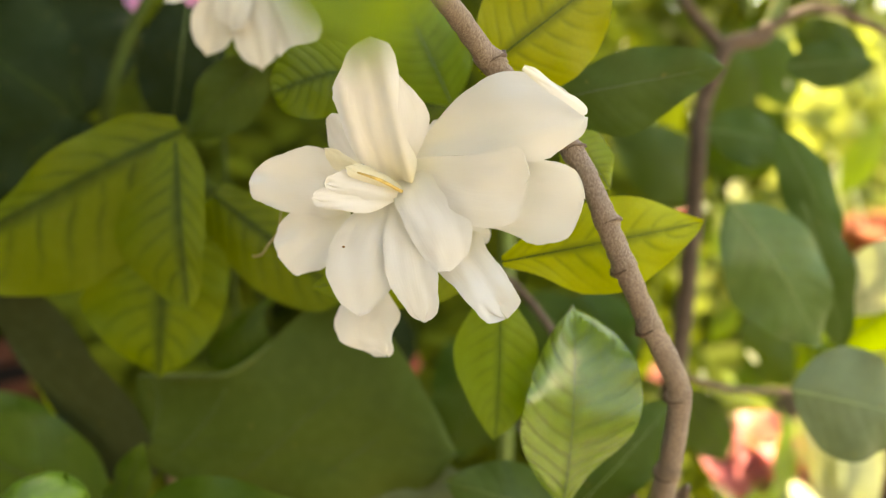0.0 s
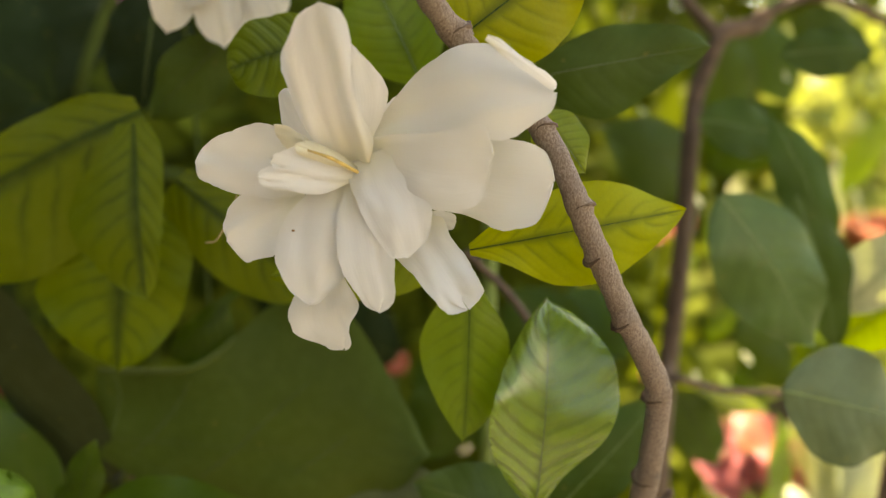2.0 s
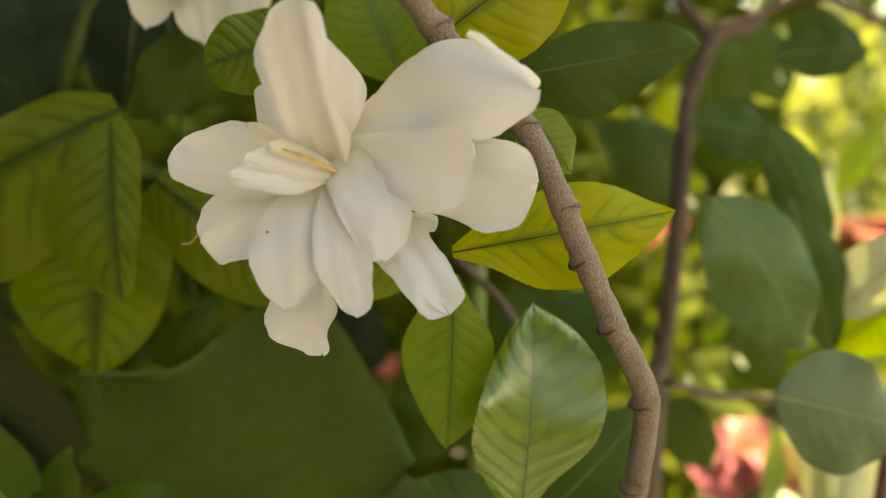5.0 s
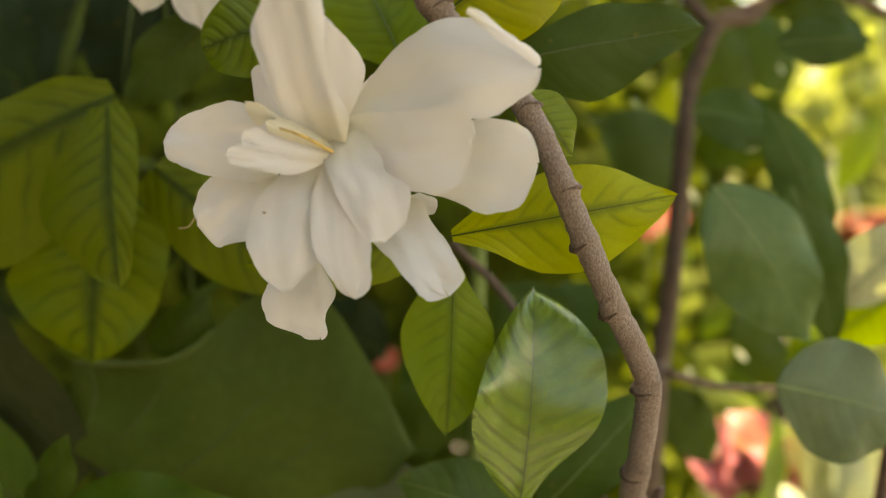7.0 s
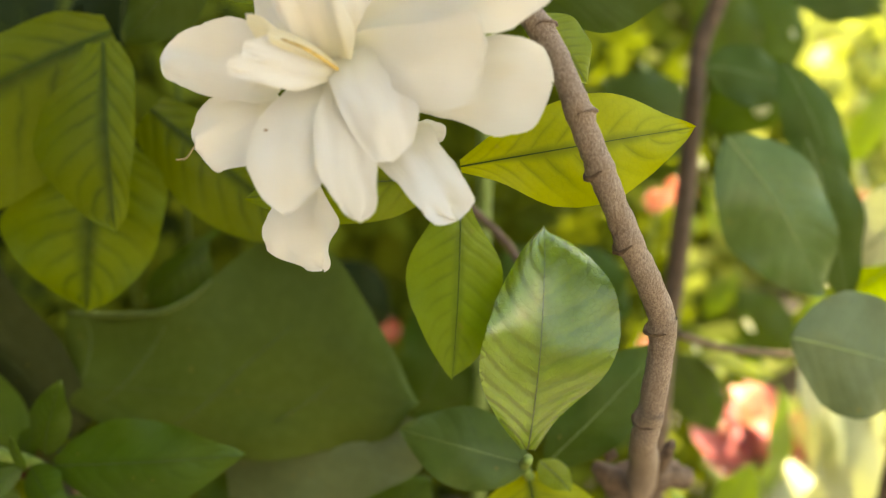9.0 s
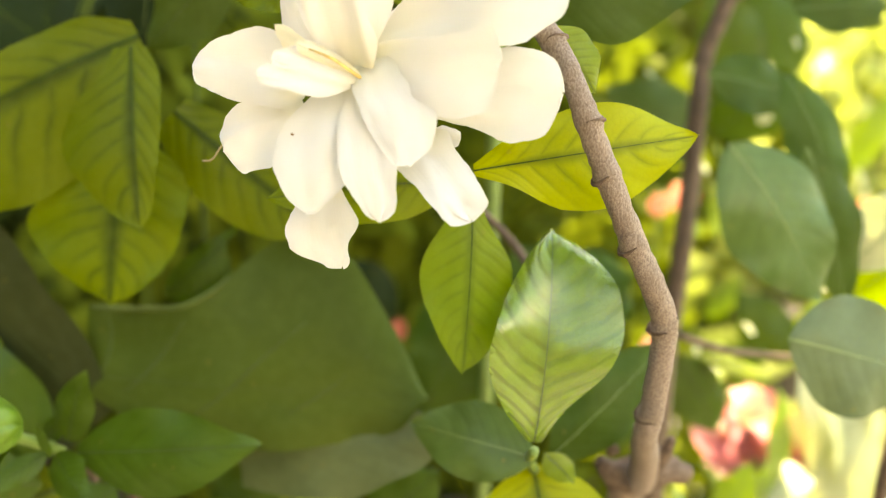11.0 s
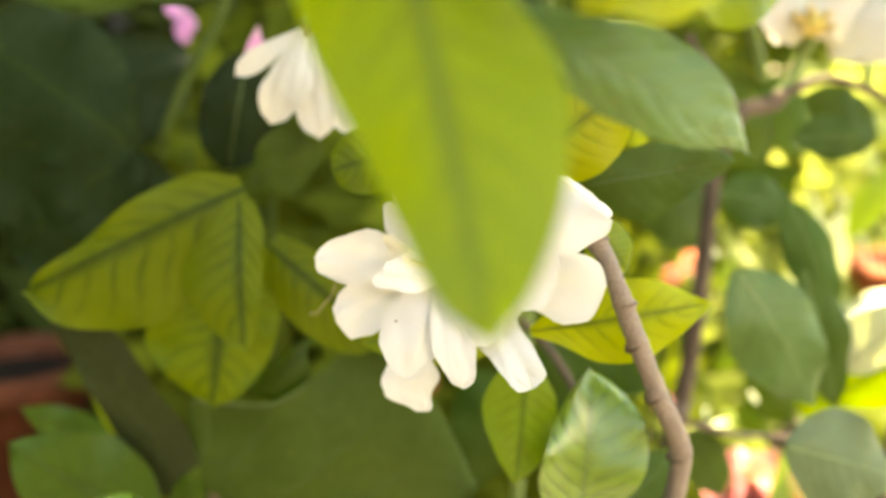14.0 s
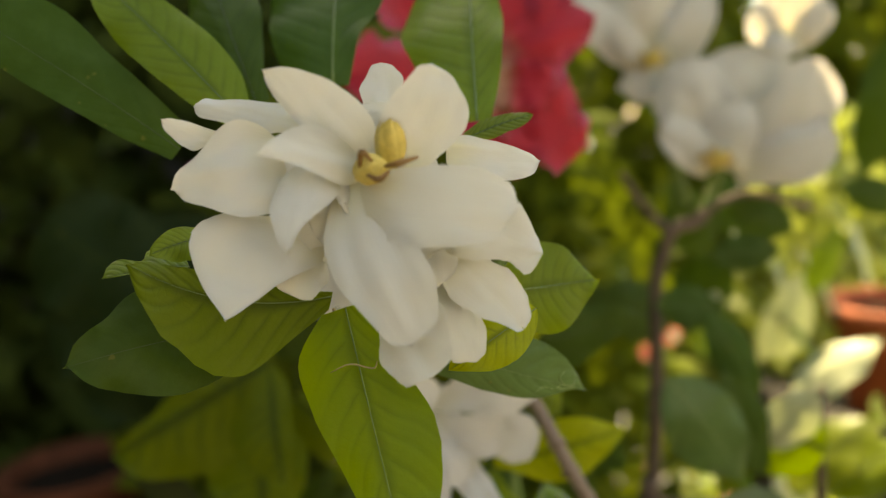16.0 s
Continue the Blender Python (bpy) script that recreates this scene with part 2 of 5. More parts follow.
# ---- builders ----
def mesh_of(bm, name, material, smooth=True):
    if not bm.loops.layers.uv:
        bmesh.ops.recalc_face_normals(bm, faces=bm.faces)
    me = bpy.data.meshes.new(name)
    bm.to_mesh(me)
    bm.free()
    me.materials.append(material)
    if smooth:
        me.shade_smooth()
    return me


def thing(name, at, label, category, group="", kind=""):
    ob = new(name)
    ob.empty_display_size = 0.01
    ob.matrix_basis = Matrix.Translation(at)
    return tagged(ob, label, category, group, kind)


def part(name, bm, material, parent, label="", m=None):
    """One mesh under a thing or under a part. m: its pose in the world (under a thing), or none to share the parent's own frame."""
    ob = new(name, mesh_of(bm, name, material))
    ob.parent = parent
    if m is not None:
        ob.matrix_basis = Matrix.Translation(-Vector(parent.location)) @ m
    return tagged(ob, label)


def spine(points, steps):
    """Catmull-Rom through the points: places along the curve."""
    ps = [Vector(p) for p in points]
    ps = [ps[0] * 2 - ps[1]] + ps + [ps[-1] * 2 - ps[-2]]
    out = []
    for i in range(1, len(ps) - 2):
        a, b, c, d = ps[i - 1:i + 3]
        for k in range(steps):
            t = k / steps
            out.append(0.5 * (2 * b + (c - a) * t + (2 * a - 5 * b + 4 * c - d) * t * t + (3 * b - a - 3 * c + d) * t ** 3))
    out.append(ps[-2])
    return out


def tube(points, radii, steps=6, sides=10, rough=0.0, seed=0.0, bm=None):
    """A round, tapering stem along a curve, closed at both ends; rough: uneven bark as a share of the radius."""
    bm = bm or bmesh.new()
    line = spine(points, steps)
    last, rings, side = len(line) - 1, [], None
    for i, p in enumerate(line):
        axis = (line[min(i + 1, last)] - line[max(i - 1, 0)]).normalized()
        if side is None:
            side = axis.orthogonal().normalized()
        side = (side - axis * side.dot(axis)).normalized()
        up = axis.cross(side)
        f = i / last * (len(radii) - 1)
        k = min(int(f), len(radii) - 2)
        r = radii[k] + (radii[k + 1] - radii[k]) * (f - k)
        ring = []
        for s in range(sides):
            a = 2 * math.pi * s / sides
            d = side * math.cos(a) + up * math.sin(a)
            w = 1 + rough * (noise.noise(p * 420 + d * 1.3 + Vector((seed, 0, 0))) + 0.5 * noise.noise(p * 1300 + d * 2.5))
            ring.append(bm.verts.new(p + d * r * w))
        rings.append(ring)
    for a, b in zip(rings, rings[1:]):
        for s in range(sides):
            bm.faces.new((a[s], a[(s + 1) % sides], b[(s + 1) % sides], b[s]))
    bm.faces.new(rings[0][::-1])
    bm.faces.new(rings[-1])
    return bm


def blade_frame(base, tip, facing):
    base, tip = Vector(base), Vector(tip)
    y = (tip - base).normalized()
    z = Vector(facing)
    z = (z - y * z.dot(y)).normalized()
    x = y.cross(z)
    return Matrix((x, y, z)).transposed().to_4x4(), (tip - base).length, base


STATIONS = (0.0, 0.15, 0.35, 0.55, 0.75, 0.92, 1.0)


def along_profile(values, v):
    """Smooth reading of half-widths given at the stations."""
    k = 0
    while k < len(STATIONS) - 2 and v > STATIONS[k + 1]:
        k += 1
    t = (v - STATIONS[k]) / (STATIONS[k + 1] - STATIONS[k])
    n = len(values) - 1
    slope = lambda i: (values[min(i + 1, n)] - values[max(i - 1, 0)]) / (STATIONS[min(i + 1, n)] - STATIONS[max(i - 1, 0)])
    d = STATIONS[k + 1] - STATIONS[k]
    m0, m1 = slope(k) * d, slope(k + 1) * d
    return max(0.0, (2 * t ** 3 - 3 * t * t + 1) * values[k] + (t ** 3 - 2 * t * t + t) * m0 + (3 * t * t - 2 * t ** 3) * values[k + 1] + (t ** 3 - t * t) * m1)


class Blade:
    """The surface of a leaf or petal between its base and its tip."""

    def __init__(self, length, width, a, b, bend, cup, wave, twist, sway, waves, seed, ragged, left=None, right=None, crease=0.0, roll=0.0, bites=()):
        self.l, self.w, self.a, self.b = length, width / 2, a, b
        self.bend, self.cup, self.wave, self.twist, self.sway = bend, cup, wave, twist, sway
        self.waves, self.seed, self.ragged, self.crease, self.roll = waves, seed, ragged, crease, roll
        self.left, self.right, self.bites = left, right, bites
        self.lumps = 0.12 if crease else 0.07
        if left:
            self.w = (max(left) + max(right)) / 2
        peak = a / (a + b)
        self.top = peak ** a * (1 - peak) ** b

    def half(self, v, u):
        v = min(max(v, 1e-4), 1 - 1e-4)
        if self.left:
            side = self.right if u > 0 else self.left
            q = max(0.0, 1 - (1 - v) / 0.06)
            return along_profile(side, v) * (1 - q * q) ** 0.5
        return self.w * v ** self.a * (1 - v) ** self.b / self.top

    def at(self, u, v, lift=0.0):
        """u: -1 to 1 across; v: 0 to 1 along."""
        h = self.half(v, u)
        if abs(u) > 0.6:
            h *= 1 + self.ragged * (noise.noise(Vector((v * 5, u, self.seed))) + 0.5 * noise.noise(Vector((v * 19, u, self.seed)))) * (0.3 + v)
        x = u * h
        arch = 4 * v * (1 - v)
        y = self.l * v * (1 + self.ragged * 0.35 * v ** 4 * noise.noise(Vector((u * 1.7, 3.0, self.seed))))
        for place, depth, breadth in self.bites:
            y -= self.l * depth * v ** 5 * math.exp(-((u - place) / breadth) ** 2)
        z0 = self.l * self.bend * arch
        q = x / self.w
        z = lift - self.cup * abs(q) ** 2 * self.w
        z -= self.roll * max(0.0, abs(u) - 0.72) ** 1.5 * 4 * self.w * (0.4 + v)
        z += self.crease * self.w * (math.cos(q * 5.0 + self.seed) * 0.6 + math.cos(q * 9.0 + self.seed * 2) * 0.4) * (1 - 0.5 * v)
        z += self.wave * self.w * abs(u) ** 2 * math.sin(self.waves * math.pi * 2 * v + self.seed * 3 + (1.7 if u > 0 else 0)) * (0.35 + 0.65 * v)
        z += self.lumps * self.w * (noise.noise(Vector((q * 1.3, v * 2.6, self.seed))) + 0.35 * noise.noise(Vector((q * 3.1, v * 6.0, self.seed + 7))))
        turn = radians(self.twist) * (v - 0.5)
        return Vector((x * math.cos(turn) - z * math.sin(turn) + self.sway * self.l * arch, y, z0 + z * math.cos(turn) + x * math.sin(turn)))


def blade_mesh(bl, across, along, thick):
    bm = bmesh.new()
    uv = bm.loops.layers.uv.new("UVMap")
    faces = []
    for sheet in (0, 1):
        grid = []
        for j in range(along + 1):
            v = j / along
            v = 0.4 * v + 0.6 * (0.5 - 0.5 * math.cos(math.pi * v))
            row = []
            for i in range(across + 1):
                u = 2 * i / across - 1
                edge = 1 - u * u
                row.append((bm.verts.new(bl.at(u, v, -thick * sheet * edge)), (u / 2 + 0.5, v)))
            grid.append(row)
        for j in range(along):
            for i in range(across):
                q = [grid[j][i], grid[j][i + 1], grid[j + 1][i + 1], grid[j + 1][i]]
                faces.append((q if sheet == 0 else q[::-1]))
    for q in faces:
        f = bm.faces.new([c[0] for c in q])
        for loop, c in zip(f.loops, q):
            loop[uv].uv = c[1]
    return bm


SEED = [0.0]


def leaf(parent, base, tip, width, facing=(0, -1, 0.25), material=None, rib=None, a=0.8, b=0.95, bend=0.06, cup=0.14, wave=0.10, twist=0.0, sway=0.0,
         waves=2.5, label="", name="leaf", ribs=0.008, stalk=None, ragged=0.04, across=14, along=26, unit=0.0, left=None, right=None, tail=0.25, marks=(), half=None, roll=0.0):
    """A leaf blade with its midrib (and its stalk) under a plant."""
    SEED[0] += 1.37
    m, length, at = blade_frame(base, tip, facing)
    if left:
        left, right = ([s[0] * 0.25 * unit / 100] + [w * unit / 100 for w in s] + [s[-1] * tail * unit / 100] for s in (left, right))
        width = max(left) + max(right)
    if half:
        left, right = ([w * 0.001 for w in s] for s in half)
        width = max(left) + max(right)
    bl = Blade(length, width, a, b, bend, cup, wave, twist, sway, waves, SEED[0], ragged, left, right, 0.0, roll)
    ob = part(name, blade_mesh(bl, across, along, 0.0004), material or FRESH_LEAF, parent, label, Matrix.Translation(at) @ m)
    r = width * ribs
    pts = [bl.at(0, k / 12, r * 0.15) for k in range(13)]
    part("midrib", tube(pts, [r * (1 - 0.8 * k / 12) for k in range(13)], 2, 6), rib or RIB_GREEN, ob)
    for kind, about, mat, thick, line in marks:
        part(kind, tube([bl.at(u, v, thick * 0.2) for u, v in line], [thick * 0.5] + [thick] * (len(line) - 2) + [thick * 0.4], 4, 5), mat, ob, about)
    if stalk:
        s = (Matrix.Translation(at) @ m).inverted() @ Vector(stalk)
        part("leaf_stalk", tube([s, s * 0.5 + Vector((0, 0, -0.0006)), Vector((0, 0, 0)), pts[1]], [0.0011, 0.0009, r * 1.1, r * 0.8], 4, 7), rib or RIB_GREEN, ob)
    return ob


def outlined_leaf(parent, base, tip, left, right, facing, material=None, rib=None, **shape):
    """A leaf whose half-widths, in millimetres at the stations, differ from side to side."""
    return leaf(parent, base, tip, 0, facing, material, rib, half=(left, right), **shape)


def petal(parent, base, tip, left, right, facing=(0, -1, 0.3), material=None, bend=0.05, cup=-0.03, wave=0.10, twist=0.0, sway=0.0, waves=1.2,
          name="petal", label="", ragged=0.08, across=24, along=32, thick=0.0005, crease=0.035, roll=-0.03, bites=()):
    """A petal; left and right: its half-widths in millimetres at the stations. bites: nicks in its end, each its place across, depth and breadth."""
    SEED[0] += 1.37
    m, length, at = blade_frame(base, tip, facing)
    sides = [[w * 0.001 for w in s] for s in (left, right)]
    bl = Blade(length, 0, 1, 1, bend, cup, wave, twist, sway, waves, SEED[0], ragged, sides[0], sides[1], crease, roll, bites)
    return part(name, blade_mesh(bl, across, along, thick), material or PETAL, parent, label, Matrix.Translation(at) @ m)


def plump_petal(parent, base, tip, size, facing=(0, -1, 0.3), material=None, **shape):
    """A petal of the common spoon shape."""
    half = [k * size * 1000 for k in (0.144, 0.171, 0.342, 0.471, 0.535, 0.428, 0.272)]
    return petal(parent, base, tip, half, half, facing, material, **{"ragged": 0.14, **shape})


def stem(parent, points, radii, material, name="branch", label="", steps=8, sides=12, rough=0.1):
    return part(name, tube(points, radii, steps, sides, rough), material, parent, label, Matrix.Identity(4))


def node_ring(parent, at, axis, radius, side=1.0):
    """A swollen joint of the branch with the dark leaf scar on one flank."""
    bm = bmesh.new()
    axis = Vector(axis).normalized()
    flank = axis.cross(Vector((0, 1, 0))).normalized() * side
    front = axis.cross(flank)
    rows = []
    for k, (h, r) in enumerate(((-2.0, 0.96), (-1.0, 1.03), (-0.2, 1.10), (0.3, 1.09), (0.8, 1.02), (1.6, 0.95))):
        row = []
        for s in range(20):
            ang = 2 * math.pi * s / 20
            d = flank * math.cos(ang) + front * math.sin(ang)
            j = noise.noise(Vector(at) * 900 + d * 1.5 + axis * k)
            grow = 1 + (r - 1) * (1.0 + 0.9 * math.cos(ang)) if r > 1 else r
            row.append(bm.verts.new(d * radius * (grow + 0.10 * j * (1 if 0 < k < 5 else 0.1)) + axis * radius * (h * 0.55 + 0.18 * j + 0.22 * math.cos(2 * ang))))
        rows.append(row)
    for p, q in zip(rows, rows[1:]):
        for s in range(20):
            bm.faces.new((p[s], p[(s + 1) % 20], q[(s + 1) % 20], q[s]))
    ob = part("node", bm, BARK, parent, "", Matrix.Translation(at))
    ring = [(flank * math.cos(t) + front * math.sin(t)) * radius * (1.05 + 0.10 * math.cos(t)) + axis * radius * (0.10 + 0.25 * math.cos(2 * t)) for t in [k * 0.42 - 2.1 for k in range(11)]]
    part("leaf_scar", tube(ring, [radius * r for r in (0.03, 0.06, 0.09, 0.12, 0.18, 0.24, 0.18, 0.12, 0.09, 0.06, 0.03)], 3, 7, 0.9), NODE_BARK, ob, "dark leaf scar")
    return ob


def ball(radius, stretch=(1, 1, 1), lump=0.0, seed=0.0, u=16, v=10):
    bm = bmesh.new()
    bmesh.ops.create_uvsphere(bm, u_segments=u, v_segments=v, radius=radius)
    for w in bm.verts:
        w.co *= 1 + lump * noise.noise(w.co.normalized() * 1.8 + Vector((seed, 0, 0)))
        w.co = Vector((w.co.x * stretch[0], w.co.y * stretch[1], w.co.z * stretch[2]))
    return bm


def bud_mesh(radius, axis, seed=0.0, tall=1.15):
    """A closed bud: petals wound round an axis, with spiral furrows."""
    bm = bmesh.new()
    bmesh.ops.create_uvsphere(bm, u_segments=48, v_segments=24, radius=1.0)
    turn = Vector(axis).to_track_quat("Z", "Y")
    for w in bm.verts:
        c = w.co.normalized()
        phi, h = math.atan2(c.y, c.x), c.z
        fold = (phi / (2 * math.pi) * 7 + h * 0.55) % 1.0
        r = radius * (1 + 0.07 * fold - 0.05 * math.exp(-((fold - 0.02) * 9) ** 2)) * (1 - 0.10 * max(0.0, h)) * (1 + 0.03 * noise.noise(c * 2 + Vector((seed, 0, 0))))
        w.co = turn @ Vector((c.x * r * 0.86, c.y * r * 0.86, h * r * tall))
    return bm

# ---- the ground, walls and far foliage ----
def slab(name, lo, hi, material, label, category):
    bm = bmesh.new()
    bmesh.ops.create_cube(bm, size=1.0)
    for w in bm.verts:
        w.co = Vector([(l + h) / 2 + c * (h - l) for l, h, c in zip(lo, hi, w.co)])
    ob = new(name, mesh_of(bm, name, material, False))
    return tagged(ob, label, category, "", "structure")


# Out of view; its pale colour serves as a reflector from below.
slab("ground", (-400, -400, -0.2), (400, 400, 0.0), SOIL, "bare garden ground, unseen, paled to bounce light upward", "ground")
# Height and end of this wall are set to shade the gardenia.
slab("wall_north", (-6.0, 2.6, 0.0), (-0.024, 2.8, 4.45), PLASTER, "dark plaster wall behind the shrubs, raised to block the sun", "wall")
# Unseen screen added behind the camera to cut low sky light.
slab("sky_screen_south", (-1.8, -2.2, 0.0), (6.0, -2.0, 1.7), PLASTER, "unseen dark plaster wall added to cut sky light", "wall")
# Unseen reflector: bounces sun onto the flowers and the glossy leaf.
slab("bounce_wall", (1.6, -3.5, 0.0), (3.6, -3.3, 3.5), BOUNCE_WHITE, "unseen pale wall added to bounce sunlight", "wall")
# Unseen tall screen added to hold back sky light from the left.
slab("sky_screen_west", (-2.0, -2.2, 0.0), (-1.8, 2.6, 4.2), PLASTER, "unseen dark plaster wall added to cut sky light", "wall")


def foliage(name, centre, size, count, leaf_size, material, label, seed):
    """A far mass of small leaves on thin twigs, in one mesh."""
    rnd = random.Random(seed)
    verts, faces = [], []
    for _ in range(count):
        while True:
            p = Vector((rnd.uniform(-1, 1), rnd.uniform(-1, 1), rnd.uniform(-1, 1)))
            if p.length < 1:
                break
        if noise.noise(p * 2.2 + Vector((seed, 0, 0))) < -0.12:
            continue
        p = Vector(centre) + Vector((p.x * size[0], p.y * size[1], p.z * size[2]))
        d = Vector((rnd.gauss(0, 1), rnd.gauss(0, 0.6), rnd.gauss(-0.3, 0.8))).normalized()
        s = d.cross(Vector((rnd.gauss(0, 0.5), -1, rnd.gauss(0.6, 0.4)))).normalized()
        n = d.cross(s)
        l = leaf_size * rnd.uniform(0.6, 1.3)
        w = l * rnd.uniform(0.35, 0.55)
        i = len(verts)
        verts += [p - d * l * 0.5, p - d * l * 0.2 + s * w * 0.42 + n * w * 0.1, p + d * l * 0.15 + s * w * 0.45 + n * w * 0.1, p + d * l * 0.5,
                  p + d * l * 0.15 - s * w * 0.45 + n * w * 0.1, p - d * l * 0.2 - s * w * 0.42 + n * w * 0.1]
        faces += [(i, i + 1, i + 2, i + 3), (i, i + 3, i + 4, i + 5)]
    for _ in range(9):
        a, foot = Vector(centre), Vector((centre[0] + rnd.uniform(-0.3, 0.3) * size[0], centre[1] + rnd.uniform(-0.3, 0.3) * size[1], 0.0))
        top = a + Vector((rnd.uniform(-0.6, 0.6) * size[0], rnd.uniform(-0.4, 0.4) * size[1], rnd.uniform(0.0, 0.6) * size[2]))
        i = len(verts)
        for end, r in ((foot, 0.006), (top, 0.002)):
            verts += [end + Vector((r, 0, 0)), end + Vector((-r * 0.5, r * 0.87, 0)), end + Vector((-r * 0.5, -r * 0.87, 0))]
        faces += [(i, i + 1, i + 4, i + 3), (i + 1, i + 2, i + 5, i + 4), (i + 2, i, i + 3, i + 5)]
    me = bpy.data.meshes.new(name)
    me.from_pydata([tuple(v) for v in verts], [], faces)
    me.materials.append(material)
    me.shade_smooth()
    return tagged(new(name, me), label, "foliage", "", "stuff")


CORAL_PETAL = petal_material("coral_petal", (0.70, 0.22, 0.23), (0.72, 0.27, 0.27))
TAN = plain("dry_tan", (0.45, 0.34, 0.16), 0.8, 0.7, 300.0)
VERMILION = petal_material("vermilion_petal", (0.50, 0.10, 0.07), (0.58, 0.13, 0.08))
# Hedge green is darkened for shade.
FAR_GREEN = plain("shade_green", (0.036, 0.052, 0.008), 0.8, 0.5, 20.0, spec=0.08)
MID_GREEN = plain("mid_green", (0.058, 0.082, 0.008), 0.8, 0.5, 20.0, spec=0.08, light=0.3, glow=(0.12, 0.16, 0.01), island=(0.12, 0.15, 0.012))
# Herb green is paled for sunlight, some leaves more than others.
SUN_GREEN = plain("sun_paled_green", (0.20, 0.25, 0.035), 0.6, 0.7, 20.0, light=0.4, glow=(0.34, 0.42, 0.05), island=(0.36, 0.40, 0.11))
foliage("dark_hedge", (-0.80, 1.25, 0.75), (0.95, 0.30, 0.95), 5000, 0.12, FAR_GREEN, "green shrubs against the wall, colour darkened for shade", 3)
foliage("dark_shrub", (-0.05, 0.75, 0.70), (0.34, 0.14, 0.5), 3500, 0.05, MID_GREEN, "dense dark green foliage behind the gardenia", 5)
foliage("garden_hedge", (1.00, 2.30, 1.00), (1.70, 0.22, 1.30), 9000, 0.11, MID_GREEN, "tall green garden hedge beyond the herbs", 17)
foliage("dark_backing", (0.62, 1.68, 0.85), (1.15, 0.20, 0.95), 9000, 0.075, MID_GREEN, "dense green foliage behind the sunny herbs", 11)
foliage("bright_shrub", (0.60, 0.98, 0.80), (0.26, 0.14, 0.30), 760, 0.045, SUN_GREEN, "yellow-green foliage, colour paled for full sun", 7)
foliage("bright_sprays", (0.450, 0.93, 0.83), (0.10, 0.08, 0.27), 380, 0.04, SUN_GREEN, "yellow-green sprays of leaves, colour paled for full sun", 13)
foliage("bright_herbs", (0.34, 0.66, 0.64), (0.15, 0.14, 0.20), 90, 0.04, SUN_GREEN, "yellow-green low herbs, colour paled for full sun", 9)


def pot(name, at, radius, height, material, label):
    """A flower pot: tapered body with a rim, hollow, with soil."""
    t = thing(name, at, label, "pot")
    bm = bmesh.new()
    prof = [(0.0, 0.0), (0.72, 0.0), (0.92, 0.82), (1.04, 0.82), (1.06, 1.0), (0.94, 1.0), (0.9, 0.86), (0.0, 0.86)]
    rows = [[bm.verts.new((radius * r * math.cos(2 * math.pi * s / 28), radius * r * math.sin(2 * math.pi * s / 28), height * h)) for s in range(28)] for r, h in prof[1:-1]]
    for p, q in zip(rows, rows[1:]):
        for s in range(28):
            bm.faces.new((p[s], p[(s + 1) % 28], q[(s + 1) % 28], q[s]))
    bm.faces.new(rows[0][::-1])
    part("body", bm, material, t, "", Matrix.Translation(at))
    bm = bmesh.new()
    bmesh.ops.create_circle(bm, cap_ends=True, segments=28, radius=radius * 0.905)
    part("soil", bm, PEAT, t, "dark potting soil", Matrix.Translation(Vector(at) + Vector((0, 0, height * 0.87))))
    return t


# ---- the gardenia shrub: branches ----
shrub = thing("gardenia_shrub", (0.06, 0.21, 0.0), "gardenia shrub with yellowing green leaves and grey-brown branches", "shrub")
MAIN = [(-0.0117, 0.1200, 1.0209), (-0.0050, 0.1500, 1.0194), (0.0019, 0.1700, 1.0147), (0.0106, 0.1810, 1.0044), (0.0194, 0.1830, 0.9955), (0.0293, 0.1820, 0.9847), (0.0339, 0.1800, 0.9771), (0.0374, 0.1790, 0.9687), (0.0425, 0.1800, 0.9578),
        (0.0500, 0.1830, 0.9424), (0.0560, 0.1860, 0.9319), (0.0606, 0.1900, 0.9213), (0.0614, 0.1940, 0.9085), (0.0616, 0.1980, 0.8959), (0.0622, 0.2040, 0.8863), (0.0708, 0.2340, 0.8594), (0.070, 0.255, 0.80), (0.06, 0.23, 0.4), (0.06, 0.21, 0.0)]
stem(shrub, MAIN, [0.0016, 0.0019, 0.0023, 0.0027, 0.0026, 0.0025, 0.0025, 0.0026, 0.0027, 0.0028, 0.0029, 0.003, 0.003, 0.003, 0.0032, 0.0045, 0.006, 0.009, 0.011], BARK, "branch", "grey-brown gardenia branch with ringed nodes", 12, 14, 0.12)
for p, q, r in ((MAIN[3], MAIN[4], 0.0029), (MAIN[5], MAIN[6], 0.0026), (MAIN[7], MAIN[8], 0.0027), (MAIN[8], MAIN[9], 0.0028), (MAIN[9], MAIN[10], 0.0029), (MAIN[11], MAIN[12], 0.003), (MAIN[13], MAIN[14], 0.0031)):
    node_ring(shrub, p, Vector(q) - Vector(p), r, 1.0 if p[2] > 0.96 else -1.0)
stem(shrub, [(0.0576, 0.2360, 0.8628), (0.0659, 0.2380, 0.8574), (0.0763, 0.2400, 0.8590), (0.0877, 0.2440, 0.8556)], [0.002, 0.0052, 0.0056, 0.003], NODE_BARK, "stump", "old knobbly brown stub at the foot of the branch", 8, 14, 0.3)
stem(shrub, [(0.0733, 0.2360, 0.8589), (0.0753, 0.2280, 0.8706), (0.0765, 0.2260, 0.8763)], [0.003, 0.002, 0.001], NODE_BARK, "stump", "", 6, 10, 0.3)
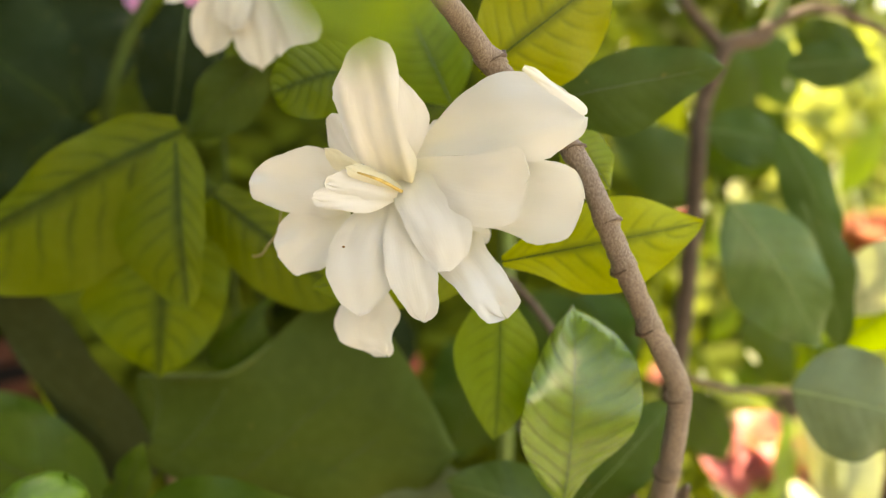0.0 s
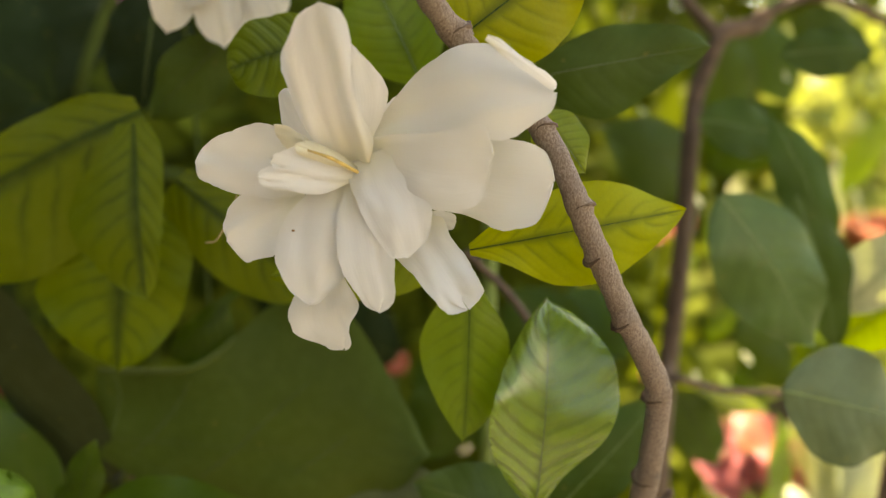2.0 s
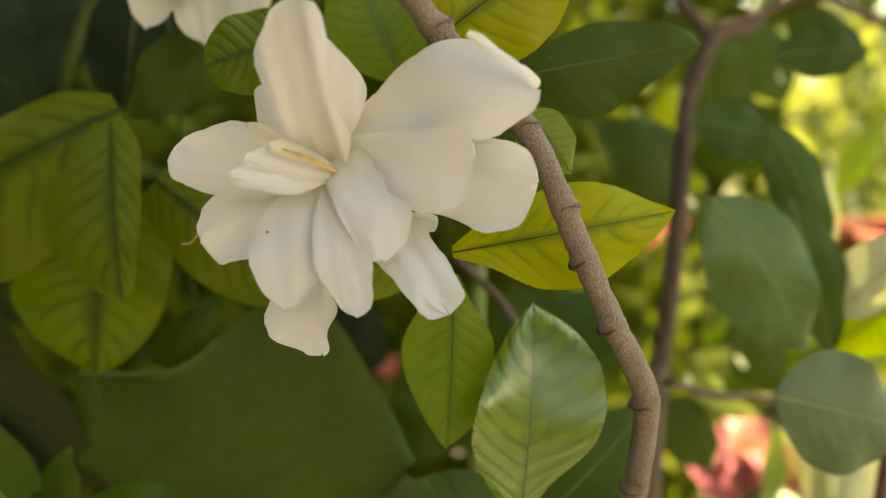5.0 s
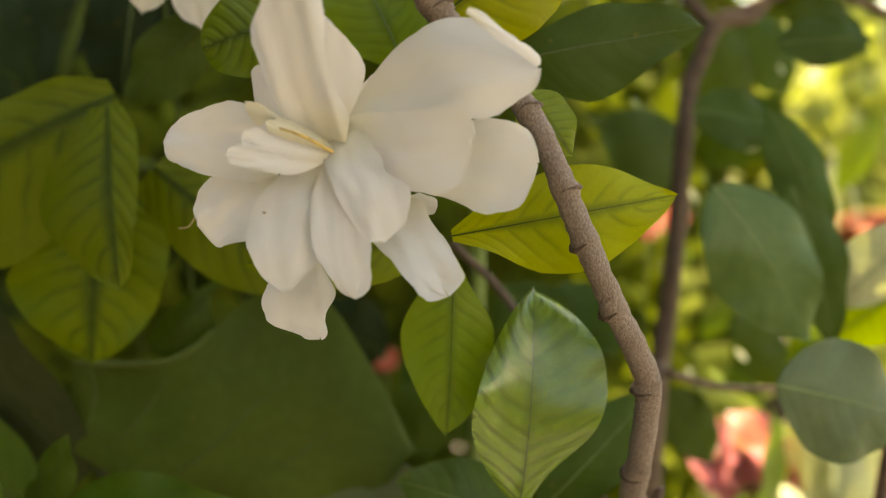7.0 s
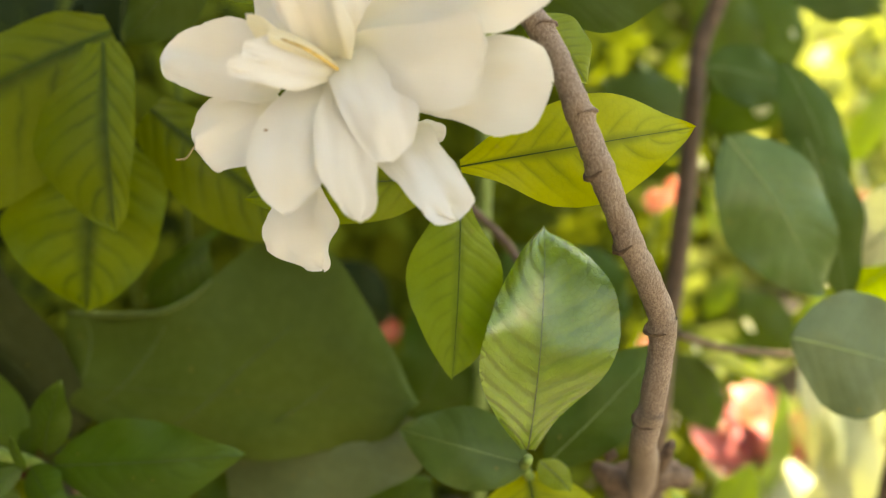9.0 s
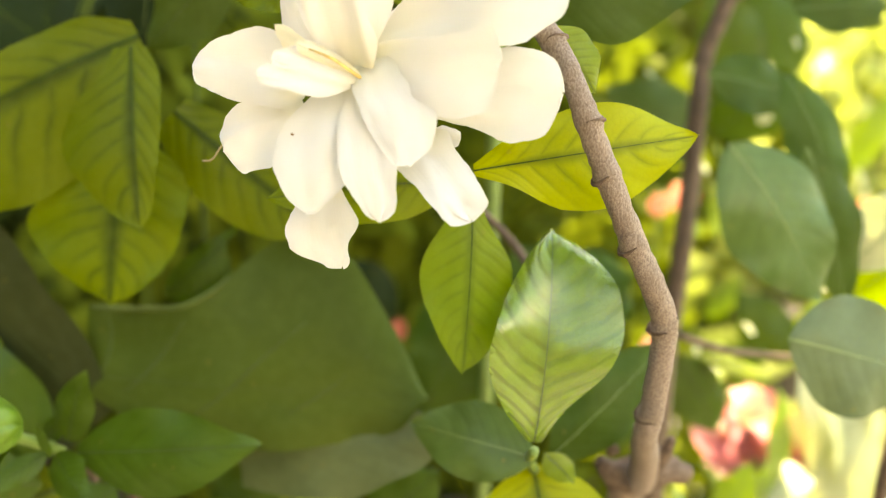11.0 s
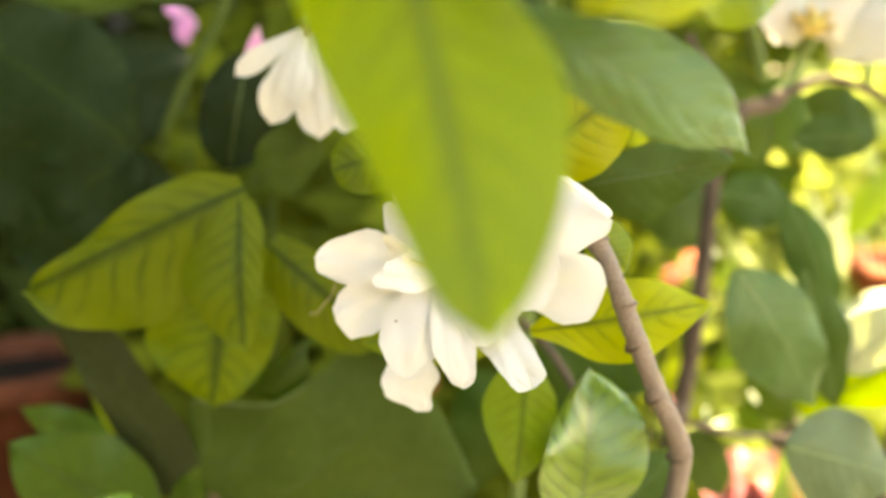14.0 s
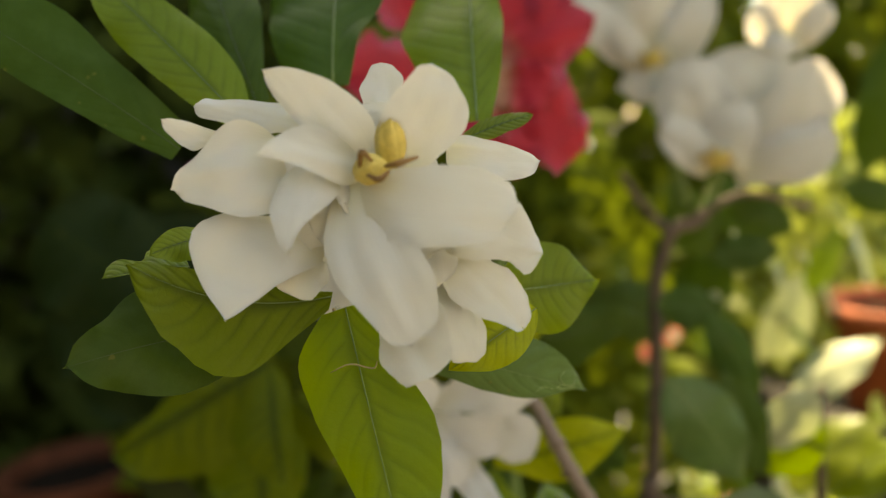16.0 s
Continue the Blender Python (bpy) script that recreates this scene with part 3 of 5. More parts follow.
STEM2 = [(0.1544, 0.3750, 1.0387), (0.1456, 0.3700, 1.0205), (0.1290, 0.3660, 1.0159), (0.1224, 0.3660, 1.0010), (0.1180, 0.3660, 0.9833), (0.1164, 0.3620, 0.9341), (0.1137, 0.3580, 0.8914), (0.1111, 0.3540, 0.8704), (0.105, 0.34, 0.80), (0.10, 0.3, 0.3), (0.08, 0.24, 0.0)]
stem(shrub, STEM2, [0.0028, 0.0036, 0.0039, 0.0039, 0.0040, 0.0042, 0.0044, 0.0046, 0.006, 0.007, 0.008], DARK_BARK, "branch", "brown upright stem behind", 8, 10, 0.08)
stem(shrub, [(0.1271, 0.3660, 1.0134), (0.1109, 0.3700, 1.0321), (0.1002, 0.3720, 1.0505)], [0.003, 0.0026, 0.002], DARK_BARK, "branch", "", 6, 8)
stem(shrub, [(0.0978, 0.3000, 0.8833), (0.1189, 0.3100, 0.8746), (0.1388, 0.3200, 0.8694), (0.1596, 0.3300, 0.8651)], [0.0016, 0.0016, 0.0014, 0.001], DARK_BARK, "twig", "thin brown twig", 6, 8)
stem(shrub, [(0.1293, 0.3660, 1.0148), (0.1516, 0.3700, 1.0263), (0.1770, 0.3800, 1.0327), (0.2177, 0.3900, 1.0203)], [0.0028, 0.0022, 0.002, 0.002], DARK_BARK, "branch", "", 6, 8)
stem(shrub, [(0.0158, 0.2800, 0.9366), (0.0331, 0.2750, 0.9203), (0.0453, 0.2600, 0.9018), (0.0598, 0.2250, 0.8711)], [0.0014, 0.0015, 0.0016, 0.002], DARK_BARK, "twig", "", 6, 8)

# leaves on the main branch
leaf(shrub, (0.0147, 0.1900, 0.9564), (0.0661, 0.1970, 0.9652), 0, (0.1, -1, 0.2), YELLOW_LEAF, RIB_DARK, bend=0.05, unit=0.0125, left=(45, 75, 85, 65, 22), right=(40, 95, 105, 75, 28), label="yellow-green leaf with dark veins")
leaf(shrub, (0.0151, 0.2030, 0.9483), (0.0140, 0.1980, 0.9051), 0, (0.15, -1, 0.1), FRESH_LEAF, RIB_DARK, unit=0.0128, left=(35, 78, 82, 66, 36), right=(54, 90, 87, 60, 23))
LB = (0.0322, 0.1920, 0.8878)
outlined_leaf(shrub, (0.0319, 0.192, 0.8901), (0.035, 0.2045, 0.9411), (1.7, 8.5, 13.6, 12.4, 8.7, 3.8, 0), (1.9, 5.6, 13.8, 17, 15.3, 7.5, 0), (0.05, -1, 0.3), GLOSS_LEAF, RIB_SOFT, ribs=0.006, bend=0.14, cup=-0.28, roll=0.18, label="glossy fresh green leaf with a sheen")
leaf(shrub, (0.0346, 0.2050, 0.8791), (0.0006, 0.2180, 0.8822), 0.0211, (-0.1, -1, 0.5), BLUE_LEAF)
leaf(shrub, (0.0349, 0.2150, 0.8723), (0.0404, 0.2000, 0.8446), 0.0354, (0, -1, 0.5), YELLOW_LEAF, RIB_DARK)
leaf(shrub, (0.0401, 0.2200, 0.8714), (0.0754, 0.2400, 0.9001), 0.0210, (0, -1, 0.3), DEEP_LEAF)
leaf(shrub, (0.0379, 0.2140, 0.8760), (0.0450, 0.2050, 0.8722), 0.0081, (0.3, -1, 0.5), PALE_LEAF)
stem(shrub, [LB, (0.0347, 0.2140, 0.8722), (0.0471, 0.2100, 0.8619), (0.0601, 0.2050, 0.8620)], [0.0012, 0.0015, 0.0018, 0.002], STEM_GREEN, "twig", "green shoot", 6, 8, 0.03)
outlined_leaf(shrub, (0.0304, 0.212, 0.9954), (0.0772, 0.2215, 1.004), (2.5, 6.1, 9, 9.3, 7.3, 3.8, 0), (3.7, 9.8, 13.3, 10.2, 5.9, 3, 0), (0.05, -1, 0.2), DEEP_LEAF, RIB_SOFT, bend=0.04, label="dark green glossy leaf with a few pale scars")
leaf(shrub, (0.0092, 0.2000, 1.0019), (0.0413, 0.2050, 1.0265), 0.0311, (0.2, -1, 0.3), YELLOW_LEAF, RIB_DARK)
leaf(shrub, (0.0294, 0.1920, 0.9879), (0.0409, 0.1920, 0.9742), 0.0144, (0.2, -1, 0.4), PALE_LEAF)
leaf(shrub, (-0.0183, 0.2120, 1.0049), (-0.0448, 0.2100, 0.9970), 0.0203, (0.1, -1, 0.3), LIME_LEAF, RIB_DARK, a=0.6, b=0.45)
leaf(shrub, (0.0024, 0.2250, 0.9936), (-0.0137, 0.2300, 1.0268), 0.0267, (0.1, -1, 0.2), FRESH_LEAF)
leaf(shrub, (-0.0557, 0.2550, 1.0068), (-0.0810, 0.2550, 0.9825), 0.0228, (-0.1, -1, 0.3), BACK_LEAF, RIB_SOFT, label="small leaf turned to its pale back")
leaf(shrub, (0.0120, 0.2060, 0.9520), (-0.0345, 0.2010, 0.9470), 0.0185, (0, -1, 0.4), PALE_LEAF, RIB_SOFT)

# leaves at the left
outlined_leaf(shrub, (-0.0807, 0.246, 0.9854), (-0.1564, 0.24, 0.9466), (11.2, 19.2, 25.5, 29.7, 24.9, 16.3, 0), (4.6, 11.7, 12.7, 9.6, 5.8, 2.5, 0), (-0.1, -1, 0.15), MOSS_LEAF, RIB_DARK, bend=0.04, sway=0, wave=0.14, label="large yellow-green leaf with dark ribs")
outlined_leaf(shrub, (-0.0808, 0.24, 0.9822), (-0.076, 0.228, 0.9328), (4.2, 7.4, 7.7, 6.8, 5.2, 2.7, 0), (5, 8.7, 18, 20.5, 15, 7.2, 0), (0.1, -1, 0.1), MOSS_LEAF, RIB_DARK, bend=0.05)
outlined_leaf(shrub, (-0.0869, 0.248, 0.9547), (-0.0916, 0.24, 0.9063), (9.7, 18.1, 19.3, 18.2, 14.2, 6.8, 0), (8.9, 12.8, 19.9, 27.3, 18.3, 8.6, 0), (0.1, -1, 0.1), MOSS_LEAF, RIB_DARK, bend=0.05, wave=0.12)
outlined_leaf(shrub, (-0.0744, 0.254, 0.964), (-0.0312, 0.25, 0.9304), (5.3, 7.9, 10.1, 10.8, 9, 6.1, 0), (8, 11.6, 14.9, 15.7, 13.7, 8.8, 0), (0.1, -1, 0.3), MOSS_LEAF, RIB_DARK)
outlined_leaf(shrub, (-0.0581, 0.262, 0.9257), (-0.0812, 0.258, 0.9046), (0.3, 0.5, 10.3, 11.3, 9.3, 5.1, 0), (2.5, 3.4, 4.5, 4.7, 4.9, 3, 0), (0.1, -1, 0.4), SHOOT_LEAF, RIB_DARK)

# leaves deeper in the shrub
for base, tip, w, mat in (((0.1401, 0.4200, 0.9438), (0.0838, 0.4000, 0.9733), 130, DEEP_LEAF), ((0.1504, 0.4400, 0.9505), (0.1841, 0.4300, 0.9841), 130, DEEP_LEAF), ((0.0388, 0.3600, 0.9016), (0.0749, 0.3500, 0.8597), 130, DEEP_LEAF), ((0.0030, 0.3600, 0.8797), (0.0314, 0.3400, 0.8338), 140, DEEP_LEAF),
                          ((0.0676, 0.3800, 0.8964), (0.0969, 0.3700, 0.8661), 100, SHOOT_LEAF), ((0.1164, 0.3600, 0.8533), (0.1404, 0.3600, 0.8164), 90, SHOOT_LEAF), ((0.0718, 0.3300, 0.8497), (0.0953, 0.3300, 0.8235), 90, DEEP_LEAF), ((-0.0152, 0.4000, 0.8540), (-0.0554, 0.4000, 0.8779), 130, SHADE_DARK_LEAF),
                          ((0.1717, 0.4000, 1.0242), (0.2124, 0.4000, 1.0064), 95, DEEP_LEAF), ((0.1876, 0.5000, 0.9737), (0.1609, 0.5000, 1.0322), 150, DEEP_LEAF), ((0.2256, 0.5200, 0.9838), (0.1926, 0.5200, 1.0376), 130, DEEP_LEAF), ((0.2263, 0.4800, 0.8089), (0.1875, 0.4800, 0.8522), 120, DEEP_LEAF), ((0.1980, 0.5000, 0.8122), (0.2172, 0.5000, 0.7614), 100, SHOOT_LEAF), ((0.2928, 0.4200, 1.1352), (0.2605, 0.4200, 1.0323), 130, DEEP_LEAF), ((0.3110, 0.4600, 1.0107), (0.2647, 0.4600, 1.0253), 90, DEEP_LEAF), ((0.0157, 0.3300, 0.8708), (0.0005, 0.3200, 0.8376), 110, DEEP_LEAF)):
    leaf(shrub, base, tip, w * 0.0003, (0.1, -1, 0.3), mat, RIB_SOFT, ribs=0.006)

# ---- the first flower ----


def flower(name, at, label):
    return thing(name, at, label, "flower", "gardenia flowers")


C1 = (-0.0083, 0.1900, 0.9767)
f1 = flower("gardenia_flower", C1, "open white double gardenia flower in profile beside the branch")
# fuller hidden rows of petals behind
for tip in ((-0.0158, 0.1800, 0.9616), (-0.0090, 0.1800, 0.9592), (-0.0017, 0.1810, 0.9639), (-0.0195, 0.1850, 0.9737), (0.0057, 0.1830, 0.9742), (-0.0128, 0.1820, 0.9880)):
    plump_petal(f1, (-0.0098, 0.1880, 0.9756), tip, 0.0126, (0, -1, 0.05))
petal(f1, (-0.0168, 0.186, 0.954), (-0.0134, 0.179, 0.9355), (1.3, 2.2, 3.7, 4.8, 2.3, 1.9, 1.5), (4.2, 6.5, 9.8, 11.3, 10.2, 3.9, 3.4), (0, -1, -0.03), bites=((-0.35, 0.10, 0.3), (0.5, 0.07, 0.35)), crease=0.05, wave=0.12)
petal(f1, (0.0009, 0.18, 0.9638), (0.0138, 0.1655, 0.9494), (3.9, 6.8, 5.8, 6.1, 5.5, 4.9, 4.6), (3.5, 6.2, 5.9, 5.4, 5.0, 4.2, 3.6), (0.25, -1, 0.05), bites=((-0.15, 0.15, 0.2), (0.6, 0.10, 0.2)), bend=0.07, wave=0.10)
petal(f1, (0.005, 0.187, 0.9646), (0.0114, 0.186, 0.9636), (1.3, 1.6, 2.2, 2.1, 2, 1.6, 1.4), (1.3, 1.7, 2.3, 2.2, 2.1, 1.7, 1.4), (0.2, -1, 0))
petal(f1, (-0.0219, 0.184, 0.9697), (-0.0384, 0.18, 0.96), (3.2, 5.4, 6.7, 7.7, 7.2, 6.3, 5.5), (1.8, 2.8, 4.6, 6.7, 6.7, 4.3, 3.4), (-0.1, -1, 0.05), bend=0.05, wave=0.06)
petal(f1, (-0.0214, 0.182, 0.9743), (-0.044, 0.1785, 0.9775), (2.9, 5.5, 5.7, 5.9, 4.9, 3.7, 3), (5.6, 7.9, 9.9, 9.1, 7.2, 3.8, 1.9), (-0.1, -1, 0.1), bend=0.05, wave=0.05)
petal(f1, (-0.0183, 0.184, 0.9793), (-0.0253, 0.182, 0.9927), (1.2, 1.8, 2.7, 4.1, 3.4, 2.2, 1.7), (0.5, 0.9, 1.6, 2.1, 1.9, 1.6, 1.2), (-0.2, -1, 0.05))
petal(f1, (-0.0064, 0.184, 0.9813), (-0.001, 0.183, 0.9911), (1.2, 1.8, 2.2, 2.2, 1.8, 1.3, 1), (1.4, 1.9, 2.4, 2.2, 2, 1, 0.6), (0.2, -1, 0.1))
petal(f1, (-0.0017, 0.184, 0.9757), (0.031, 0.173, 0.9744), (2.4, 3.7, 5.4, 7, 8.2, 6.7, 3.9), (3.4, 6.3, 7.7, 9.2, 10.5, 8.8, 4.7), (0.2, -1, 0.05), bend=0.06, wave=0.05)
petal(f1, (-0.0075, 0.181, 0.9824), (0.0306, 0.171, 0.9924), (1.2, 5.1, 10.5, 13.4, 12.5, 7.2, 2.8), (0.1, 0.9, 2.5, 5.4, 7.1, 4.3, 2.9), (0.1, -1, 0.25), bend=0.09, cup=0.12, wave=0.05)
petal(f1, (0.0165, 0.1675, 1.0025), (0.0306, 0.17, 0.9932), (1, 1.7, 1.3, 0.8, 1.5, 1.3, 1.1), (0.3, 0.7, 1.1, 1, 0.9, 0.9, 0.8), (0.12, -1, 0.2), cup=0.2, ragged=0.05, label="rolled edge of the petal")
petal(f1, (-0.0072, 0.178, 0.9817), (0.0182, 0.167, 0.9805), (1, 2, 2.7, 3.3, 4.6, 5.6, 2.8), (4.2, 6.9, 9.4, 11.6, 11.8, 9.8, 6), (0.12, -1, 0.02), bend=0.07, wave=0.04, ragged=0.05)
petal(f1, (-0.0086, 0.1785, 0.9798), (-0.0099, 0.1712, 1.0018), (1.8, 3.3, 4.1, 4.9, 4.9, 4.6, 3.5), (1.7, 2.5, 5.3, 6.7, 4.6, 1.5, 0.7), (0.3, -1, 0.05), bend=0.05, cup=0.15)
petal(f1, (-0.009, 0.1755, 0.9781), (-0.015, 0.164, 1.0084), (3.5, 6.3, 9, 10, 9.2, 5.4, 3.2), (2.4, 4.2, 3.4, 3.0, 4.6, 4.2, 2.6), (-0.05, -1, 0.08), bend=0.10, cup=0.2, crease=0.19, wave=0.05)
petal(f1, (-0.0115, 0.177, 0.9742), (-0.0189, 0.1672, 0.9495), (2.8, 5.6, 6.7, 6.8, 5.5, 3, 1.7), (4.4, 6.5, 8.9, 10, 8.8, 5.2, 2.2), (-0.15, -1, 0.03), bend=0.08, wave=0.04, ragged=0.05)
petal(f1, (-0.0083, 0.176, 0.9787), (0.0013, 0.1662, 0.9598), (4.7, 6.9, 8.4, 9.4, 8.2, 5.8, 3.3), (2.4, 4.4, 4.6, 4.7, 4.1, 3.1, 2.4), (0.15, -1, 0.03), bend=0.08, wave=0.03, ragged=0.04)
petal(f1, (-0.0098, 0.1752, 0.9754), (-0.0041, 0.1645, 0.9488), (3.2, 5, 5.8, 5.8, 4.6, 3.7, 2.4), (1.6, 3, 5.2, 6, 4.9, 2.9, 1.7), (0, -1, 0.02), bend=0.08, crease=0.04, wave=0.04, bites=((-0.45, 0.05, 0.25),))
petal(f1, (-0.0182, 0.178, 0.9805), (-0.0257, 0.172, 0.9858), (1.2, 1.8, 2.5, 2.9, 2.1, 1.2, 0), (0.5, 0.7, 0.9, 1, 1.1, 0.6, 0), (0, -1, 0.2), CREAM_PETAL, cup=0.3, label="cream furled inner petal")
petal(f1, (-0.0092, 0.1755, 0.9763), (-0.0194, 0.168, 0.9828), (0.3, 0.4, 0.6, 0.8, 0.8, 0.4, 0), (0.7, 0.9, 1.2, 1.2, 1.1, 0.6, 0), (0, -1, 0.5), CREAM_PETAL, cup=0.3)
petal(f1, (-0.0089, 0.1745, 0.9759), (-0.0206, 0.1655, 0.9824), (0.5, 1, 1.1, 1.3, 1.5, 1.4, 0), (0.8, 1.2, 1.4, 1.3, 1.2, 0.9, 0), (0, -1, 0.35), CREAM_PETAL, cup=0.25, bites=((0, 0.1, 0.3),), label="cream furled inner petal")
petal(f1, (-0.0089, 0.1742, 0.9757), (-0.0252, 0.1635, 0.9792), (0.8, 1.5, 2.3, 2.4, 2, 1.6, 1.4), (1.1, 1.6, 2.4, 3.2, 3.2, 2, 1.6), (0, -1, 0.25), cup=0.2, bend=0.05, ragged=0.2, bites=((-0.4, 0.12, 0.2), (0.4, 0.08, 0.25)), label="inner petal still furled")
petal(f1, (-0.009, 0.1748, 0.9752), (-0.0273, 0.1628, 0.9762), (0.8, 1.7, 3.3, 3.5, 2.6, 1.9, 1.7), (1.2, 1.8, 3, 4, 3.7, 1.8, 1.4), (0, -1, 0.12), cup=0.15, bend=0.07, ragged=0.1, bites=((-0.5, 0.08, 0.25),), label="inner petal still furled")
part("stamen", tube([(-0.0091, 0.1730, 0.9762), (-0.0136, 0.1680, 0.9794), (-0.0180, 0.1660, 0.9812)], [0.0004, 0.0004, 0.0002], 5, 8), STAMEN_BROWN, f1, "yellow-brown furled stamen", Matrix.Identity(4))
part("flower_stalk", tube([C1, (0.0053, 0.2000, 0.9716), (0.0205, 0.1860, 0.9941)], [0.003, 0.002, 0.0015], 5, 8), STEM_GREEN, f1, "green calyx tube", Matrix.Identity(4))
speck = part("speck", ball(0.00035, (1, 0.5, 0.7)), ANTHER, f1, "tiny brown speck", Matrix.Translation((-0.0214, 0.1665, 0.9651)))

# ---- the second flower, nearest the camera ----
C2 = (-0.0091, 0.0700, 1.0648)
f2 = flower("gardenia_flower", C2, "fully open white double gardenia flower with a yellow centre")
for tip in ((-0.0191, 0.0600, 1.0645), (-0.0105, 0.0580, 1.0576), (0.0064, 0.0580, 1.0622), (-0.0182, 0.0630, 1.0809), (-0.0024, 0.0660, 1.0876), (0.0023, 0.0600, 1.0519), (-0.0138, 0.0580, 1.0710), (0.0100, 0.0640, 1.0500), (0.0060, 0.0640, 1.0440), (-0.0270, 0.0640, 1.0770), (-0.0190, 0.0640, 1.0590), (0.0040, 0.0670, 1.0690), (-0.0110, 0.0660, 1.0890)):
    plump_petal(f2, (-0.0068, 0.0670, 1.0732), tip, 0.0160, (0, -1, 0.05), IVORY_PETAL)
petal(f2, (-0.0385, 0.068, 1.0852), (-0.0475, 0.061, 1.0891), (1.3, 2.1, 4.1, 4, 2.9, 1.7, 0), (0.6, 0.8, 0.9, 1.1, 0.9, 0.6, 0), (-0.2, -1, 0.1), IVORY_PETAL)
petal(f2, (-0.0211, 0.066, 1.0867), (-0.0433, 0.069, 1.0912), (1.9, 2.5, 3.4, 2.8, 2.2, 1.9, 1.4), (1.9, 3.3, 3.1, 2.8, 2.5, 2.3, 1.7), (0, -1, 0.3), IVORY_PETAL, cup=0.23)
petal(f2, (-0.0062, 0.072, 1.086), (-0.0054, 0.074, 1.098), (2.4, 2.9, 3.6, 4.3, 3.1, 2.1, 1.7), (2.3, 2.9, 3.8, 4.3, 4.6, 3.1, 2.2), (0, -1, 0.07), IVORY_PETAL)
petal(f2, (0.0073, 0.069, 1.079), (0.0267, 0.077, 1.0759), (2.1, 3.8, 3.3, 2.8, 2, 1.1, 0), (2.2, 4.1, 4.6, 5, 4.5, 3, 0), (0, -1, 0.2), IVORY_PETAL, bend=0.04, ragged=0.05)
petal(f2, (-0.0202, 0.067, 1.0616), (-0.024, 0.063, 1.0516), (0.9, 1.7, 3.3, 4.3, 3.4, 2.6, 2.3), (2.9, 3.9, 5.3, 5.7, 6.1, 5.6, 4.2), (0, -1, 0.03), IVORY_PETAL)
petal(f2, (-0.0208, 0.066, 1.065), (-0.038, 0.057, 1.0492), (3.4, 5.9, 4.5, 2.8, 1.7, 0.9, 0), (4.4, 8.3, 14.4, 17, 15.5, 8.1, 0), (-0.2, -1, 0.1), IVORY_PETAL, bend=0.06, wave=0.05, ragged=0.04)
petal(f2, (-0.0247, 0.063, 1.0788), (-0.0472, 0.061, 1.0754), (5.4, 8.6, 8.8, 7.3, 4.7, 2.5, 0), (4.8, 8.9, 10.3, 8.4, 4.9, 2.7, 0), (-0.15, -1, 0.12), IVORY_PETAL, bend=0.06, wave=0.06, ragged=0.05)
petal(f2, (0.007, 0.0645, 1.0531), (0.0105, 0.0605, 1.0374), (1.9, 2.4, 3.1, 3.6, 3.7, 2.5, 1.8), (3.4, 4.8, 6.1, 5.9, 5.5, 4.6, 4.2), (0.2, -1, 0), IVORY_PETAL, ragged=0.12)
petal(f2, (0.0062, 0.063, 1.0587), (0.0205, 0.0605, 1.0436), (2.4, 3.7, 5.3, 6.5, 6, 3.5, 2.8), (3.3, 4.7, 5.6, 4.9, 3, 1.6, 1.4), (0.2, -1, 0.07), IVORY_PETAL, ragged=0.12, wave=0.12, bites=((-0.4, 0.07, 0.25),))
petal(f2, (0.0061, 0.062, 1.066), (0.0247, 0.0605, 1.0586), (4.3, 6.9, 7.7, 7.4, 6.6, 3.2, 1.7), (3.5, 5.8, 5.5, 4.3, 3.9, 4.7, 3.2), (0.25, -1, 0.07), IVORY_PETAL, ragged=0.15, wave=0.10, bites=((0.3, 0.06, 0.25),))
petal(f2, (-0.0046, 0.061, 1.0491), (0.0015, 0.051, 1.0373), (5, 7.3, 8.9, 8.2, 7.5, 6.5, 4.2), (2.7, 4.9, 6.1, 7, 6.1, 4.8, 4.2), (0, -1, 0), IVORY_PETAL, crease=0.07, wave=0.10, ragged=0.08, bites=((0, 0.05, 0.3),))
petal(f2, (-0.0109, 0.0605, 1.0746), (-0.0008, 0.0485, 1.0448), (4.5, 5.7, 7.3, 8.7, 8.8, 6.5, 3.3), (4.5, 7.1, 9.2, 8.6, 6.2, 4, 3.3), (-0.1, -1, 0.03), IVORY_PETAL, bend=0.10, crease=0.04, wave=0.05, ragged=0.05)
petal(f2, (-0.009, 0.058, 1.0756), (0.02, 0.05, 1.07), (1.3, 2.1, 3.3, 4.6, 4.9, 3.7, 2.1), (2.4, 9.8, 11.1, 10.7, 9.6, 7.4, 4.8), (0.1, -1, 0.1), IVORY_PETAL, bend=0.08, ragged=0.08, wave=0.06)
petal(f2, (-0.0191, 0.06, 1.0781), (-0.0228, 0.05, 1.063), (4.1, 6.5, 6.1, 4.1, 1.9, 0.8, 0), (3.6, 5.8, 6.2, 5.5, 3.6, 2, 0), (-0.2, -1, 0.03), IVORY_PETAL, cup=0.3, bend=0.09, ragged=0.05)
petal(f2, (-0.0099, 0.061, 1.0756), (-0.0259, 0.057, 1.0969), (0.2, 0.2, 0.3, 1.6, 1.9, 1.1, 0), (3.9, 8.2, 9.9, 9.1, 6.9, 3.4, 0), (-0.1, -1, 0.12), IVORY_PETAL, bend=0.05, ragged=0.05)
